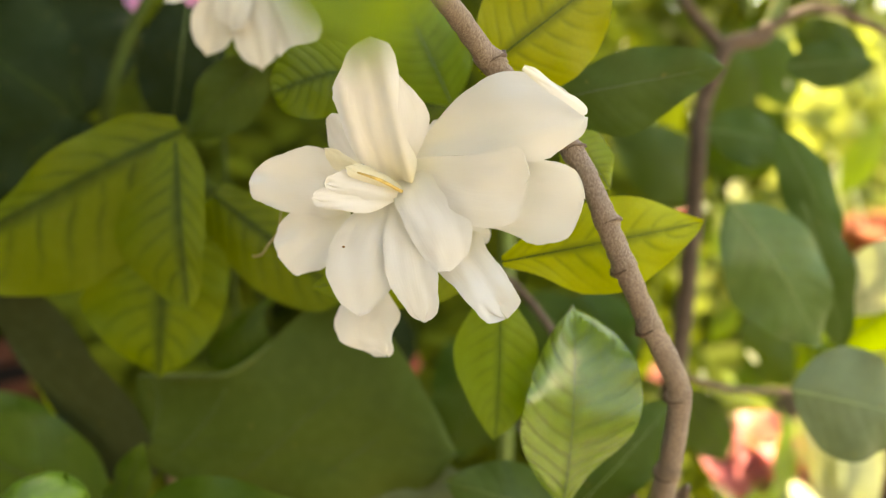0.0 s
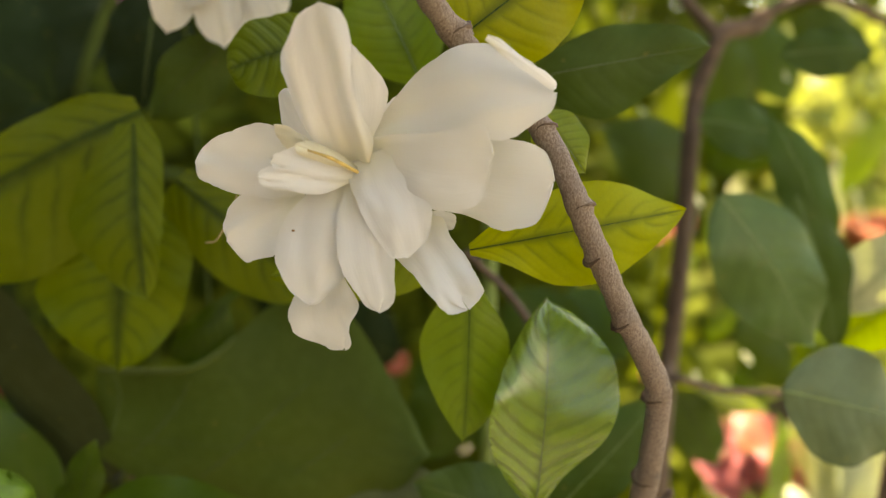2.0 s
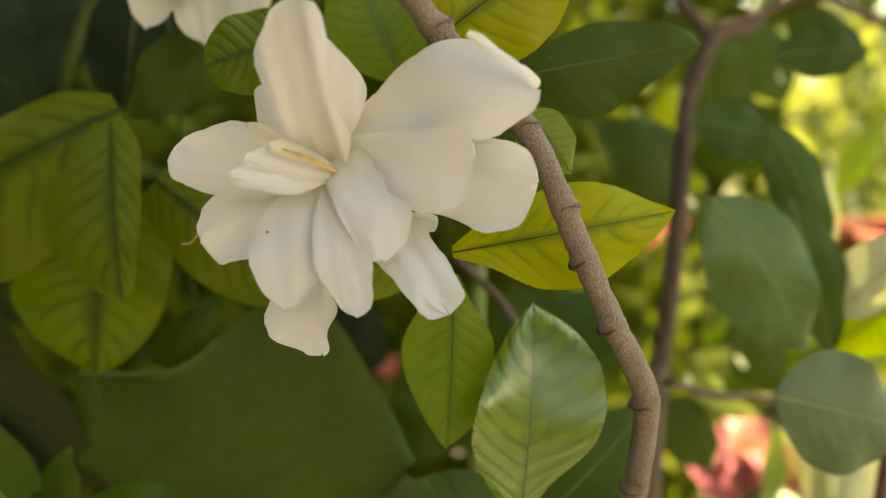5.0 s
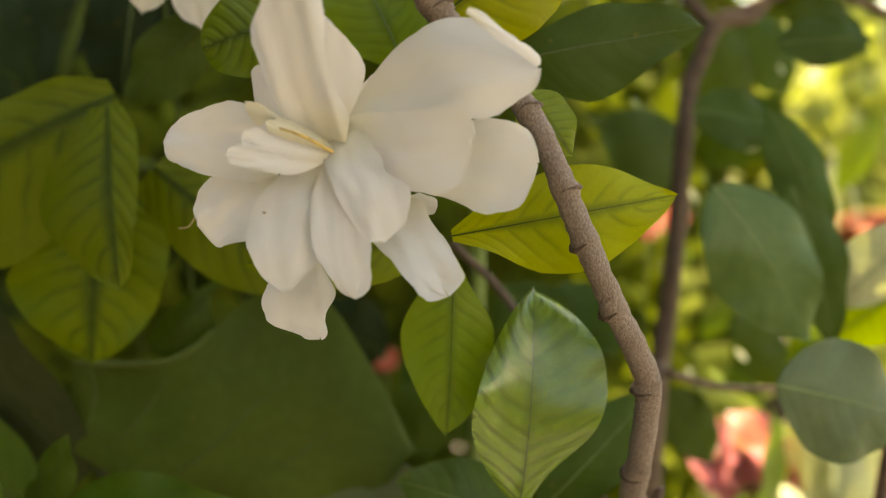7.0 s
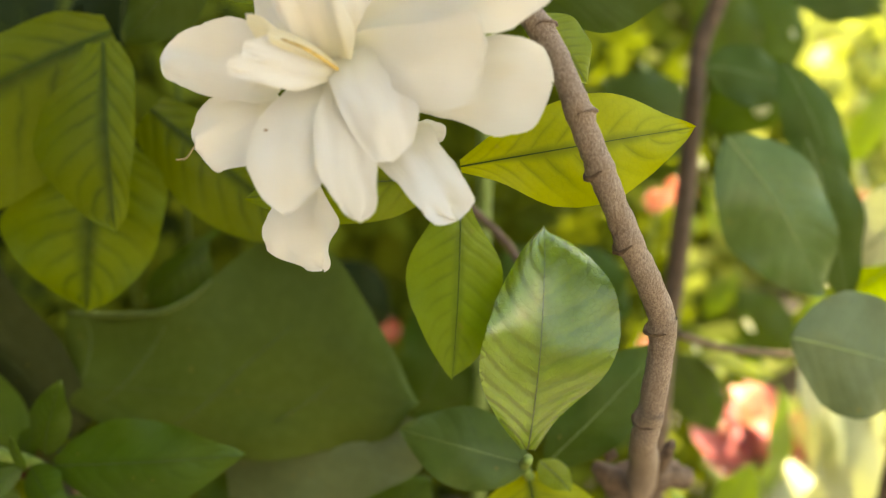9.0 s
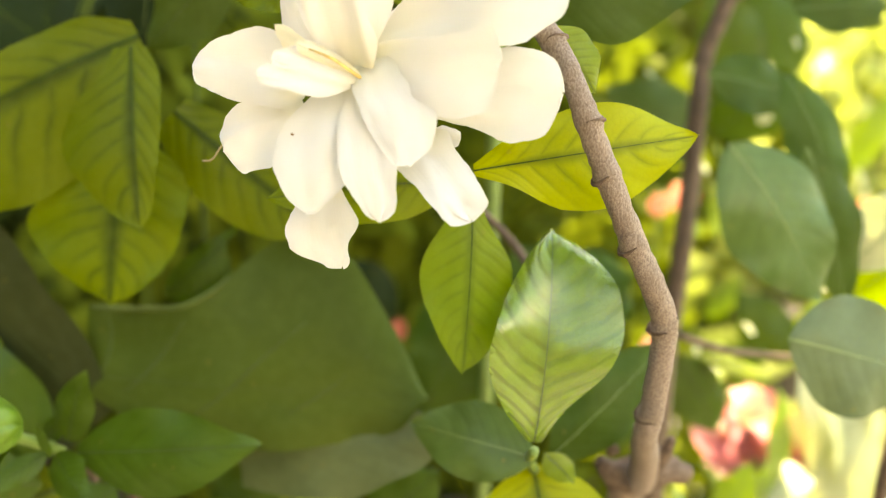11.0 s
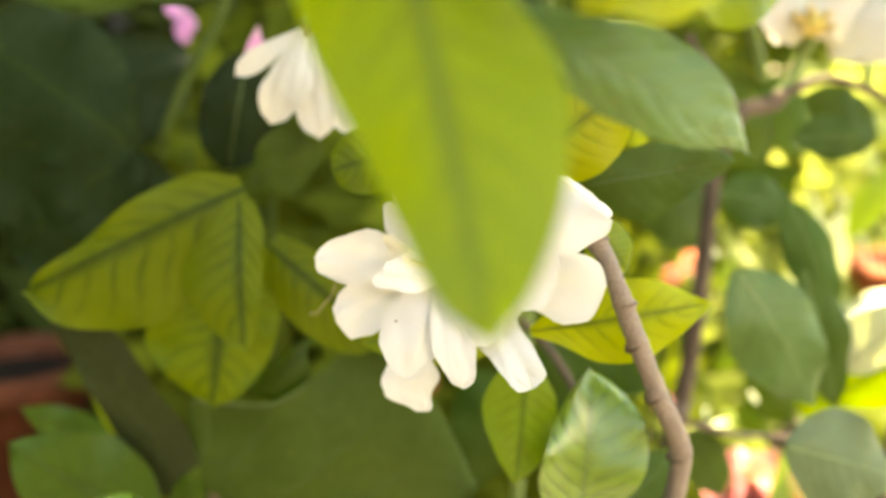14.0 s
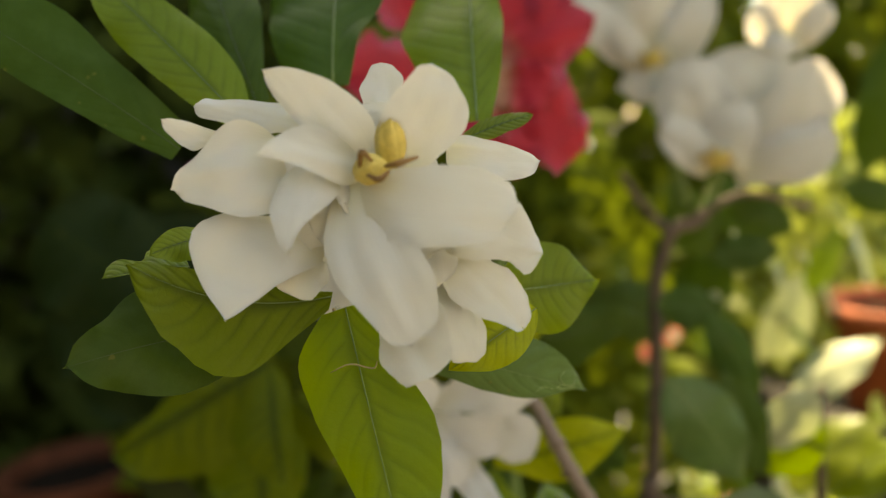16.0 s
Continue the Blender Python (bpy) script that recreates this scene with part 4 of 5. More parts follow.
petal(f2, (-0.0099, 0.059, 1.0757), (-0.0271, 0.051, 1.0815), (1.3, 2.3, 1.6, 0.9, 0.3, 0.2, 0), (3.5, 5.5, 7, 7.7, 5.8, 2.6, 0), (-0.1, -1, 0.3), IVORY_PETAL, ragged=0.06, bend=0.06)
petal(f2, (-0.0021, 0.0595, 1.0772), (0.0057, 0.055, 1.0957), (3.3, 5.2, 5.9, 5.7, 4.3, 2.7, 2.2), (4.1, 6.2, 8.2, 9.6, 8.9, 5.6, 3.8), (0.2, -1, 0.03), IVORY_PETAL, bend=0.06, ragged=0.04)
part("style", bud_mesh(0.0034, (0.15, -0.2, 1.0), 2.0, 1.75), STAMEN, f2, "swollen yellow style", Matrix.Translation((-0.0029, 0.058, 1.0824)))
part("inner_bud", bud_mesh(0.0033, (0.8, -0.7, 0.25), 5.0), STAMEN, f2, "yellow folded inner petals", Matrix.Translation((-0.0068, 0.0545, 1.0773)))
for a, b, c in (((-0.0086, 0.0530, 1.0775), (-0.0077, 0.0505, 1.0807), (-0.0061, 0.0520, 1.0790)), ((-0.0040, 0.0530, 1.0778), (-0.0010, 0.0490, 1.0784), (0.0024, 0.0510, 1.0792)), ((-0.0070, 0.0510, 1.0765), (-0.0047, 0.0495, 1.0757), (-0.0029, 0.0510, 1.0771))):
    part("anther", tube([a, b, c], [0.0003, 0.0007, 0.0003], 5, 7), ANTHER, f2, "brown dry anther", Matrix.Identity(4))
part("flower_stalk", tube([C2, (-0.0139, 0.0800, 1.0510), (-0.0117, 0.1200, 1.0209)], [0.003, 0.002, 0.0016], 5, 8), STEM_GREEN, f2, "green calyx tube", Matrix.Identity(4))

# leaves round the second flower
outlined_leaf(shrub, (-0.0165, 0.072, 1.0472), (-0.0041, 0.0473, 1.0004), (2.7, 5.8, 9.6, 12.6, 9.9, 4.7, 0.6), (5.5, 13.1, 12.3, 9.6, 6.6, 3.8, 0.5), (0, -1, 0.05), GLOW_LEAF, RIB_GREEN, ribs=0.007, bend=0.03, wave=0.06, label="long hanging yellow-green leaf with a torn edge")
leaf(shrub, (0.0166, 0.0900, 1.0445), (0.0420, 0.1040, 1.0436), 0.0228, (0.2, -1, 0.3), GLOW_LEAF)
leaf(shrub, (0.0249, 0.0800, 1.0430), (0.0049, 0.0700, 1.0328), 0.0132, (0, -1, 0.3), YELLOW_LEAF)
outlined_leaf(shrub, (-0.0197, 0.074, 1.0495), (-0.0563, 0.058, 1.0615), (3.1, 8, 16, 15.2, 11.3, 5, 0), (1.0, 2.5, 4.5, 5.0, 4.0, 2.2, 0), (0, -1, 0.2), LIME_LEAF, RIB_GREEN, bend=-0.03, sway=-0.10, ribs=0.007, wave=0.09, waves=3, ragged=0.08, label="yellow-green leaf with a nibbled edge")
outlined_leaf(shrub, (-0.0516, 0.078, 1.0572), (-0.0638, 0.062, 1.0583), (0.3, 0.5, 0.5, 0.4, 0.3, 0.2, 0), (3, 4.8, 5.6, 2.4, 3.8, 2.1, 0), (0, -1, 0.35), LIME_LEAF, RIB_GREEN, cup=0.3)
outlined_leaf(shrub, (-0.0454, 0.074, 1.0643), (-0.0542, 0.064, 1.0624), (2.7, 3.9, 4.7, 3.9, 3.1, 1.7, 0), (1.9, 2.8, 3.5, 3.8, 2.7, 1.5, 0), (0, -1, 0.3), PALE_LEAF, RIB_SOFT)
outlined_leaf(shrub, (-0.0435, 0.085, 1.0415), (-0.0731, 0.06, 1.0407), (8.5, 10.3, 11.7, 11.5, 8.2, 4.5, 0), (4.8, 7.7, 10.7, 12.4, 8, 4.4, 0), (0, -1, 0.4), DEEP_LEAF, RIB_SOFT, ribs=0.006, ragged=0.06)
outlined_leaf(shrub, (-0.0587, 0.1, 1.0828), (-0.1212, 0.105, 1.1269), (3.4, 5.4, 6.8, 7.2, 6.1, 3.4, 0), (5.5, 7.5, 10.2, 13.3, 11.2, 6.2, 0), (0.2, -1, 0.4), DEEP_LEAF, RIB_SOFT, ribs=0.006)
outlined_leaf(shrub, (-0.0437, 0.1, 1.0899), (-0.0785, 0.11, 1.1263), (3.6, 5.9, 7.3, 8.3, 7.6, 4.6, 0), (4.1, 8.2, 9.5, 8.6, 6.9, 3.9, 0), (0.2, -1, 0.4), FRESH_LEAF, RIB_GREEN)
outlined_leaf(shrub, (-0.0425, 0.115, 1.0928), (-0.0589, 0.14, 1.1333), (5.7, 6.9, 8.4, 10, 9.2, 6.5, 0), (3.3, 4.9, 7.3, 10, 8.1, 4.6, 0), (0, -1, 0.4), SHOOT_LEAF, RIB_SOFT)
outlined_leaf(shrub, (-0.023, 0.12, 1.0969), (-0.0228, 0.15, 1.1375), (7.9, 14.4, 18.1, 18.9, 17.5, 11.2, 0), (4.1, 5.8, 8.6, 13.4, 15, 10.5, 0), (0, -1, 0.4), SHOOT_LEAF, RIB_GREEN)
outlined_leaf(shrub, (0.0144, 0.11, 1.0849), (0.0151, 0.15, 1.1301), (6.9, 10.9, 15.9, 19.6, 17.9, 11.1, 0), (3.7, 5.7, 7.9, 8.6, 7.3, 4.3, 0), (-0.1, -1, 0.3), FRESH_LEAF, RIB_GREEN, label="fresh green leaf with a yellowing edge")
outlined_leaf(shrub, (0.0113, 0.09, 1.0812), (0.0273, 0.096, 1.0857), (1.5, 2.1, 2.8, 2.3, 1.8, 1.1, 0), (1.4, 2, 2.6, 2.3, 2.1, 1.2, 0), (0, -1, 0.5), LIME_LEAF, RIB_GREEN)
outlined_leaf(shrub, (-0.0083, 0.086, 1.036), (0.0388, 0.104, 1.0146), (1.9, 2.9, 5.5, 8.8, 8.4, 3.9, 0), (2.9, 4.7, 5.7, 6.2, 4.4, 0.5, 0), (0, -1, 0.2), MINED_LEAF, RIB_GREEN, ribs=0.006, ragged=0.10,
     marks=[("leaf_mine", "pale winding trail left by a leaf miner", RIB_GREEN, 0.00016, line) for line in
            ([(0.05, 0.86), (0.35, 0.82), (0.6, 0.86), (0.55, 0.92), (0.2, 0.93), (0.05, 0.9), (0.1, 0.85)], [(-0.5, 0.84), (-0.2, 0.82), (0.0, 0.87), (-0.2, 0.92), (-0.5, 0.9)], [(0.7, 0.7), (0.4, 0.74), (0.5, 0.8)])], label="dark green leaf with a chewed, bubbled end")
part("scar", tube([(-0.0198, 0.0655, 1.0350), (-0.0151, 0.0630, 1.0374), (-0.0102, 0.0610, 1.0369), (-0.0092, 0.0610, 1.0383)], [0.0001, 0.00018, 0.0002, 0.0001], 4, 6), TAN, shrub, "dry tan scratch on the hanging leaf", Matrix.Identity(4))
part("scar", tube([(-0.0196, 0.0740, 1.0465), (-0.0182, 0.0720, 1.0454), (-0.0184, 0.0710, 1.0432)], [0.0004, 0.0006, 0.0002], 4, 6), TAN, shrub, "brown withered bract", Matrix.Identity(4))
part("tendril", tube([(-0.0414, 0.2000, 0.9674), (-0.0427, 0.2000, 0.9618), (-0.0450, 0.2000, 0.9589), (-0.0471, 0.2000, 0.9560), (-0.0494, 0.2000, 0.9556)], [0.0002] * 5, 5, 6), TAN, shrub, "thin dry curled thread", Matrix.Identity(4))

# ---- the flower behind, half faded ----
C3 = (-0.0599, 0.254, 1.0397)
f3 = flower("gardenia_flower", C3, "older white gardenia flower with drooping petals behind the leaves")
petal(f3, (-0.0595, 0.252, 1.0396), (-0.0833, 0.246, 1.023), (1.1, 1.7, 2.6, 3.5, 3.8, 2.5, 0), (1.1, 1.7, 2.6, 3.5, 3.8, 2.6, 0), (0, -1, 0.15), FADED_PETAL, bend=0.08, crease=0.05)
petal(f3, (-0.0595, 0.254, 1.0394), (-0.0381, 0.248, 1.0116), (2, 2.9, 4.5, 6, 6.5, 4.5, 0), (2, 2.9, 4.5, 6, 6.5, 4.4, 0), (0, -1, 0.15), FADED_PETAL, bend=0.08, crease=0.05)
petal(f3, (-0.0591, 0.25, 1.0392), (-0.0709, 0.243, 1.0076), (2.1, 3.1, 4.7, 6.3, 6.9, 4.6, 0), (2.1, 3.1, 4.7, 6.2, 6.9, 4.6, 0), (0, -1, 0.15), FADED_PETAL, bend=0.08, crease=0.05)
petal(f3, (-0.0587, 0.252, 1.0389), (-0.0423, 0.245, 1.005), (2, 3, 4.5, 5.9, 6.5, 4.4, 0), (2, 3, 4.5, 5.9, 6.5, 4.3, 0), (0, -1, 0.15), FADED_PETAL, bend=0.08, crease=0.05)
petal(f3, (-0.0585, 0.249, 1.0388), (-0.0539, 0.241, 1.0032), (2.1, 3.1, 4.7, 6.2, 6.8, 4.4, 0), (2.1, 3.1, 4.7, 6.2, 6.8, 4.6, 0), (0, -1, 0.15), FADED_PETAL, bend=0.08, crease=0.05)
petal(f3, (-0.0585, 0.247, 1.039), (-0.0621, 0.239, 1.0137), (1.7, 2.5, 3.8, 5, 5.5, 3.8, 0), (1.7, 2.5, 3.8, 5, 5.5, 3.7, 0), (0, -1, 0.15), FADED_PETAL, bend=0.08, crease=0.05)
for tip in ((-0.0597, 0.245, 1.0401), (-0.0567, 0.245, 1.0389), (-0.0587, 0.245, 1.0374)):
    part("stamen", tube([C3, tip], [0.0008, 0.0010], 4, 6), ANTHER, f3, "brown withered stamen", Matrix.Identity(4))
part("flower_stalk", tube([C3, (-0.0600, 0.2700, 1.0420), (-0.0450, 0.2800, 1.0100)], [0.003, 0.002, 0.002], 5, 8), STEM_GREEN, f3, "green calyx tube", Matrix.Identity(4))

# ---- two blossoms on the stem behind ----
C4 = (0.1572, 0.3700, 1.0520)
f4 = flower("gardenia_flower", C4, "large white gardenia flower with a yellow throat on the stem behind")
petal(f4, (0.1572, 0.37, 1.052), (0.1758, 0.372, 1.1179), (13.9, 19.9, 25.4, 25.5, 25.7, 14.9, 0), (23.1, 28.3, 35.4, 41.5, 34.7, 28.8, 0), (0, -1, 0.15), FADED_PETAL, bend=0.12, cup=0.3)
petal(f4, (0.1537, 0.366, 1.0518), (0.1328, 0.36, 1.1119), (14.2, 18.4, 24, 24.3, 21.9, 14.1, 10.1), (14.9, 21.1, 26.6, 24.8, 23.1, 14.3, 0), (0, -1, 0.15), FADED_PETAL, bend=0.12, cup=0.3)
petal(f4, (0.1633, 0.364, 1.0488), (0.2074, 0.352, 1.1065), (6.6, 8.4, 10.9, 12.6, 13.6, 10.5, 0), (14.8, 21.4, 27.4, 28.8, 25.6, 17.7, 0), (0, -1, 0.15), FADED_PETAL, bend=0.12, cup=0.3)
petal(f4, (0.1613, 0.358, 1.0454), (0.2132, 0.346, 1.0636), (9.5, 12.6, 16.8, 19, 21.1, 18.7, 15.6), (5.5, 8.7, 12.8, 16.7, 14.8, 9.9, 0), (0, -1, 0.15), FADED_PETAL, bend=0.12, cup=0.3)
petal(f4, (0.1487, 0.356, 1.0501), (0.1175, 0.35, 1.0757), (5.3, 8.7, 10.3, 11.1, 8.6, 4.8, 0), (8.5, 10.5, 13, 15.5, 15, 14.5, 0), (0, -1, 0.15), FADED_PETAL, bend=0.12, cup=0.3)
petal(f4, (0.1537, 0.354, 1.0499), (0.1639, 0.356, 1.0867), (10.1, 13.3, 17.6, 17.3, 16.1, 13.8, 0), (13, 15.8, 19.5, 23.3, 20.8, 18.1, 16.8), (0, -1, 0.15), FADED_PETAL, bend=0.12, cup=0.3)
for tip in ((0.1387, 0.345, 1.0591), (0.1454, 0.345, 1.0627), (0.154, 0.345, 1.0603), (0.157, 0.345, 1.0549), (0.1432, 0.345, 1.0527)):
    part("stamen", tube([(0.1500, 0.3560, 1.0530), tip], [0.0014, 0.0018], 4, 6), STAMEN_BROWN, f4, "brownish yellow stamen", Matrix.Identity(4))
part("style", bud_mesh(0.0060, (0.2, -1.0, 0.3), 1.0), STAMEN, f4, "yellow throat with wound inner petals", Matrix.Translation((0.1500, 0.3520, 1.0556)))
part("flower_stalk", tube([C4, (0.1560, 0.3740, 1.0420), (0.1456, 0.3700, 1.0205)], [0.004, 0.003, 0.003], 5, 8), STEM_GREEN, f4, "green calyx tube", Matrix.Identity(4))
C5 = (0.1246, 0.3850, 1.1079)
f5 = flower("gardenia_flower", C5, "white gardenia flower with a yellow throat higher on the stem")
petal(f5, (0.1246, 0.385, 1.1079), (0.1131, 0.385, 1.1769), (16.4, 20.3, 25.4, 29.1, 24.8, 20.6, 0), (12.3, 15.9, 20.5, 22.1, 21.6, 15.7, 0), (0, -1, 0.15), FADED_PETAL, bend=0.12, cup=0.3)
petal(f5, (0.1218, 0.38, 1.1068), (0.0716, 0.372, 1.148), (6.1, 8.7, 11.4, 12.5, 10.9, 6.2, 0), (9.3, 10.5, 12.1, 13.7, 15.3, 16.7, 15.8), (0, -1, 0.15), FADED_PETAL, bend=0.12, cup=0.3)
petal(f5, (0.1251, 0.38, 1.1075), (0.1563, 0.378, 1.151), (8.2, 10, 12.5, 14.9, 15.7, 16.4, 16.7), (8.2, 11.8, 14.4, 13.3, 10.9, 6.2, 0), (0, -1, 0.15), FADED_PETAL, bend=0.12, cup=0.3)
petal(f5, (0.1204, 0.374, 1.1075), (0.0956, 0.366, 1.1349), (4.2, 5.6, 7.5, 9.4, 9.2, 5.2, 0), (4, 4.6, 5.3, 6.1, 6.9, 7, 6.8), (0, -1, 0.15), FADED_PETAL, bend=0.12, cup=0.3)
petal(f5, (0.1226, 0.376, 1.1122), (0.1063, 0.37, 1.0913), (6.7, 12.1, 12.1, 12.2, 11, 6.2, 0), (6.5, 8.3, 10.6, 11.1, 9.9, 8.8, 0), (0, -1, 0.15), FADED_PETAL, bend=0.12, cup=0.3)
for tip in ((0.1115, 0.362, 1.1165), (0.1194, 0.362, 1.1191), (0.1255, 0.362, 1.1125), (0.1129, 0.362, 1.1087)):
    part("stamen", tube([(0.1191, 0.3720, 1.1110), tip], [0.0012, 0.0015], 4, 6), STAMEN_BROWN, f5, "brownish yellow stamen", Matrix.Identity(4))
part("style", bud_mesh(0.0056, (0.2, -1.0, 0.3), 3.0), STAMEN, f5, "yellow throat with wound inner petals", Matrix.Translation((0.1191, 0.3680, 1.1134)))
part("flower_stalk", tube([C5, (0.1270, 0.3880, 1.0800), (0.1390, 0.3720, 1.0300)], [0.004, 0.003, 0.003], 5, 8), STEM_GREEN, f5, "green calyx tube", Matrix.Identity(4))
C6 = (0.2194, 0.4300, 1.1187)
f6 = flower("gardenia_flower", C6, "white gardenia flower glaring in the sun at the back")
petal(f6, (0.2176, 0.43, 1.1171), (0.1928, 0.425, 1.1425), (5.9, 7.5, 9.7, 10.8, 10.6, 6, 0), (6.5, 7.7, 9.2, 10.8, 11.7, 11.5, 11.4), (0, -1, 0.15), FADED_PETAL, bend=0.12, cup=0.3)
petal(f6, (0.2212, 0.43, 1.1204), (0.2208, 0.43, 1.1721), (11.8, 15.4, 20.2, 20.3, 18.7, 13.8, 0), (11.8, 14.9, 19, 20.7, 18.9, 13.8, 0), (0, -1, 0.15), FADED_PETAL, bend=0.12, cup=0.3)
petal(f6, (0.2192, 0.425, 1.1166), (0.2429, 0.42, 1.1419), (6.5, 7.8, 9.6, 11.4, 11.1, 10.4, 10), (4.3, 6, 7.9, 8.2, 7.7, 4.3, 0), (0, -1, 0.15), FADED_PETAL, bend=0.12, cup=0.3)
petal(f6, (0.2154, 0.42, 1.1267), (0.2037, 0.412, 1.1117), (6.1, 10.8, 9.9, 8.9, 7, 4, 0), (7.4, 8.8, 10.6, 12.5, 12.1, 9.5, 8.3), (0, -1, 0.15), FADED_PETAL, bend=0.12, cup=0.3)
part("flower_stalk", tube([C6, (0.2150, 0.4300, 1.0900), (0.1960, 0.3860, 1.0280)], [0.004, 0.003, 0.002], 5, 8), STEM_GREEN, f6, "green calyx tube", Matrix.Identity(4))

# Unseen leaf on a twig, added to keep sun off the blossom below.
leaf(shrub, (0.125, 0.430, 1.192), (0.213, 0.440, 1.186), 0.060, (-0.04, 0.61, 0.79), DEEP_LEAF, RIB_SOFT)
stem(shrub, [C5, (0.1240, 0.4100, 1.1500), (0.1250, 0.4300, 1.1920)], [0.0022, 0.0020, 0.0012], STEM_GREEN, "twig", "", 5, 8)

# ---- the red flower ----
CR = (0.0273, 0.2850, 1.1013)
fr = thing("red_flower", CR, "crumpled deep red flower behind the gardenia", "flower")
petal(fr, (0.0273, 0.285, 1.1013), (0.0717, 0.28, 1.128), (8.9, 12.2, 16.5, 20, 23.5, 15.2, 0), (4.9, 7.5, 9.5, 10.5, 9, 5.1, 0), (0, -1, 0.15), RED_PETAL, wave=0.22, waves=2.6, bend=0.08, ragged=0.35, crease=0.09)
petal(fr, (0.0273, 0.285, 1.1013), (0.068, 0.282, 1.0694), (8.1, 17.5, 22.9, 19.8, 12.7, 7.2, 0), (10.7, 15.7, 19.7, 20, 20.3, 17.1, 15.3), (0, -1, 0.15), RED_PETAL, wave=0.22, waves=2.6, bend=0.08, ragged=0.35, crease=0.09)
petal(fr, (0.0223, 0.288, 1.1044), (0.0305, 0.284, 1.0602), (11.5, 13.9, 17.1, 20.2, 19.3, 17.4, 16.5), (11.3, 15.1, 20, 18.3, 15.7, 10.1, 0), (0, -1, 0.15), RED_PETAL, wave=0.22, waves=2.6, bend=0.08, ragged=0.35, crease=0.09)
petal(fr, (0.0223, 0.29, 1.1045), (0.0465, 0.29, 1.1668), (13.6, 18.2, 24.3, 23.8, 22.9, 13.6, 0), (14, 16.9, 20.8, 24.6, 22.2, 18.4, 0), (0, -1, 0.15), RED_PETAL, wave=0.22, waves=2.6, bend=0.08, ragged=0.35, crease=0.09)
petal(fr, (0.017, 0.292, 1.1049), (-0.0196, 0.292, 1.1591), (7, 8.6, 10.8, 13, 18.7, 18.6, 15.8), (6.5, 8.6, 11.5, 13, 14.4, 10.3, 0), (0, -1, 0.15), RED_PETAL, wave=0.22, waves=2.6, bend=0.08, ragged=0.35, crease=0.09)
petal(fr, (0.0169, 0.29, 1.1022), (-0.0458, 0.288, 1.1087), (7.9, 10.8, 14.2, 13.5, 12.8, 7.3, 0), (8.3, 11.3, 15.1, 19.3, 20, 12.4, 0), (0, -1, 0.15), RED_PETAL, wave=0.22, waves=2.6, bend=0.08, ragged=0.35, crease=0.09)
petal(fr, (0.0271, 0.28, 1.1011), (0.0539, 0.276, 1.0992), (7.1, 10.2, 12.6, 11.5, 10.4, 6, 0), (7.1, 10.2, 12.6, 11.5, 10.4, 6, 0), (0, -1, 0.15), RED_PETAL, wave=0.22, waves=2.6, bend=0.08, ragged=0.35, crease=0.09)
part("flower_stalk", tube([CR, (0.0250, 0.3100, 1.0700), (0.0300, 0.3300, 0.6000), (0.0300, 0.3300, 0.0)], [0.003, 0.003, 0.003, 0.004], 5, 8), STEM_GREEN, fr, "green stalk", Matrix.Identity(4))

# ---- the bud shoot ----
shoot = thing("gardenia_bud_shoot", (-0.1027, 0.2220, 0.8700), "green gardenia shoot with a round unopened bud", "shoot")
part("bud", bud_mesh(0.0100, (-1.0, -0.5, 0.12)), BUD_GREEN, shoot, "round pale green bud with wound petals", Matrix.Translation((-0.1083, 0.1940, 0.8878)))
for tip, w in (((-0.1018, 0.1960, 0.8971), 34), ((-0.1016, 0.1920, 0.8775), 34)):
    leaf(shoot, (-0.1010, 0.2030, 0.8809), tip, w * 0.00013, (-0.2, -1, 0.2), SHOOT_LEAF, RIB_SOFT, bend=0.16, name="sepal", across=6, along=12)
leaf(shoot, (-0.0944, 0.2200, 0.8687), (-0.0400, 0.2120, 0.8770), 0, (0, -1, 0.35), SHOOT_LEAF, RIB_SOFT, ribs=0.006, unit=0.0152, left=(52, 76, 70, 48, 18), right=(50, 82, 86, 60, 20), label="broad green leaf of the shoot")
for base, tip, w in (((-0.0980, 0.2220, 0.8706), (-0.0900, 0.2190, 0.8941), 74), ((-0.1011, 0.2200, 0.8683), (-0.0878, 0.2100, 0.8597), 74), ((-0.1028, 0.2200, 0.8682), (-0.1158, 0.2100, 0.8607), 46),
                     ((-0.1069, 0.2260, 0.8680), (-0.0987, 0.2220, 0.8796), 40), ((-0.0979, 0.2120, 0.8709), (-0.0986, 0.2080, 0.8832), 20)):
    leaf(shoot, base, tip, w * 0.00016, (0, -1, 0.3), SHOOT_LEAF, RIB_SOFT, ribs=0.008)
for base, tip, w, mat in (((-0.1141, 0.2450, 0.8570), (-0.1664, 0.2400, 0.8888), 240, SHOOT_LEAF), ((-0.1161, 0.2400, 0.8472), (-0.1584, 0.2250, 0.8522), 150, SHOOT_LEAF), ((-0.1108, 0.2500, 0.8425), (-0.1391, 0.2400, 0.8336), 120, MOSS_LEAF),
                          ((-0.0974, 0.2500, 0.8412), (-0.1151, 0.2400, 0.8248), 110, SHOOT_LEAF), ((-0.1565, 0.2400, 0.8264), (-0.1217, 0.2300, 0.8304), 170, DEEP_LEAF)):
    leaf(shoot, base, tip, w * 0.00017, (0, -1, 0.3), mat, RIB_SOFT, ribs=0.006)
stem(shoot, [(-0.1058, 0.2020, 0.8830), (-0.1036, 0.2090, 0.8781), (-0.1019, 0.2220, 0.8686), (-0.1031, 0.2320, 0.8602)], [0.0026, 0.0016, 0.0018, 0.0018], STEM_GREEN, "stalk", "", 6, 8, 0.02)
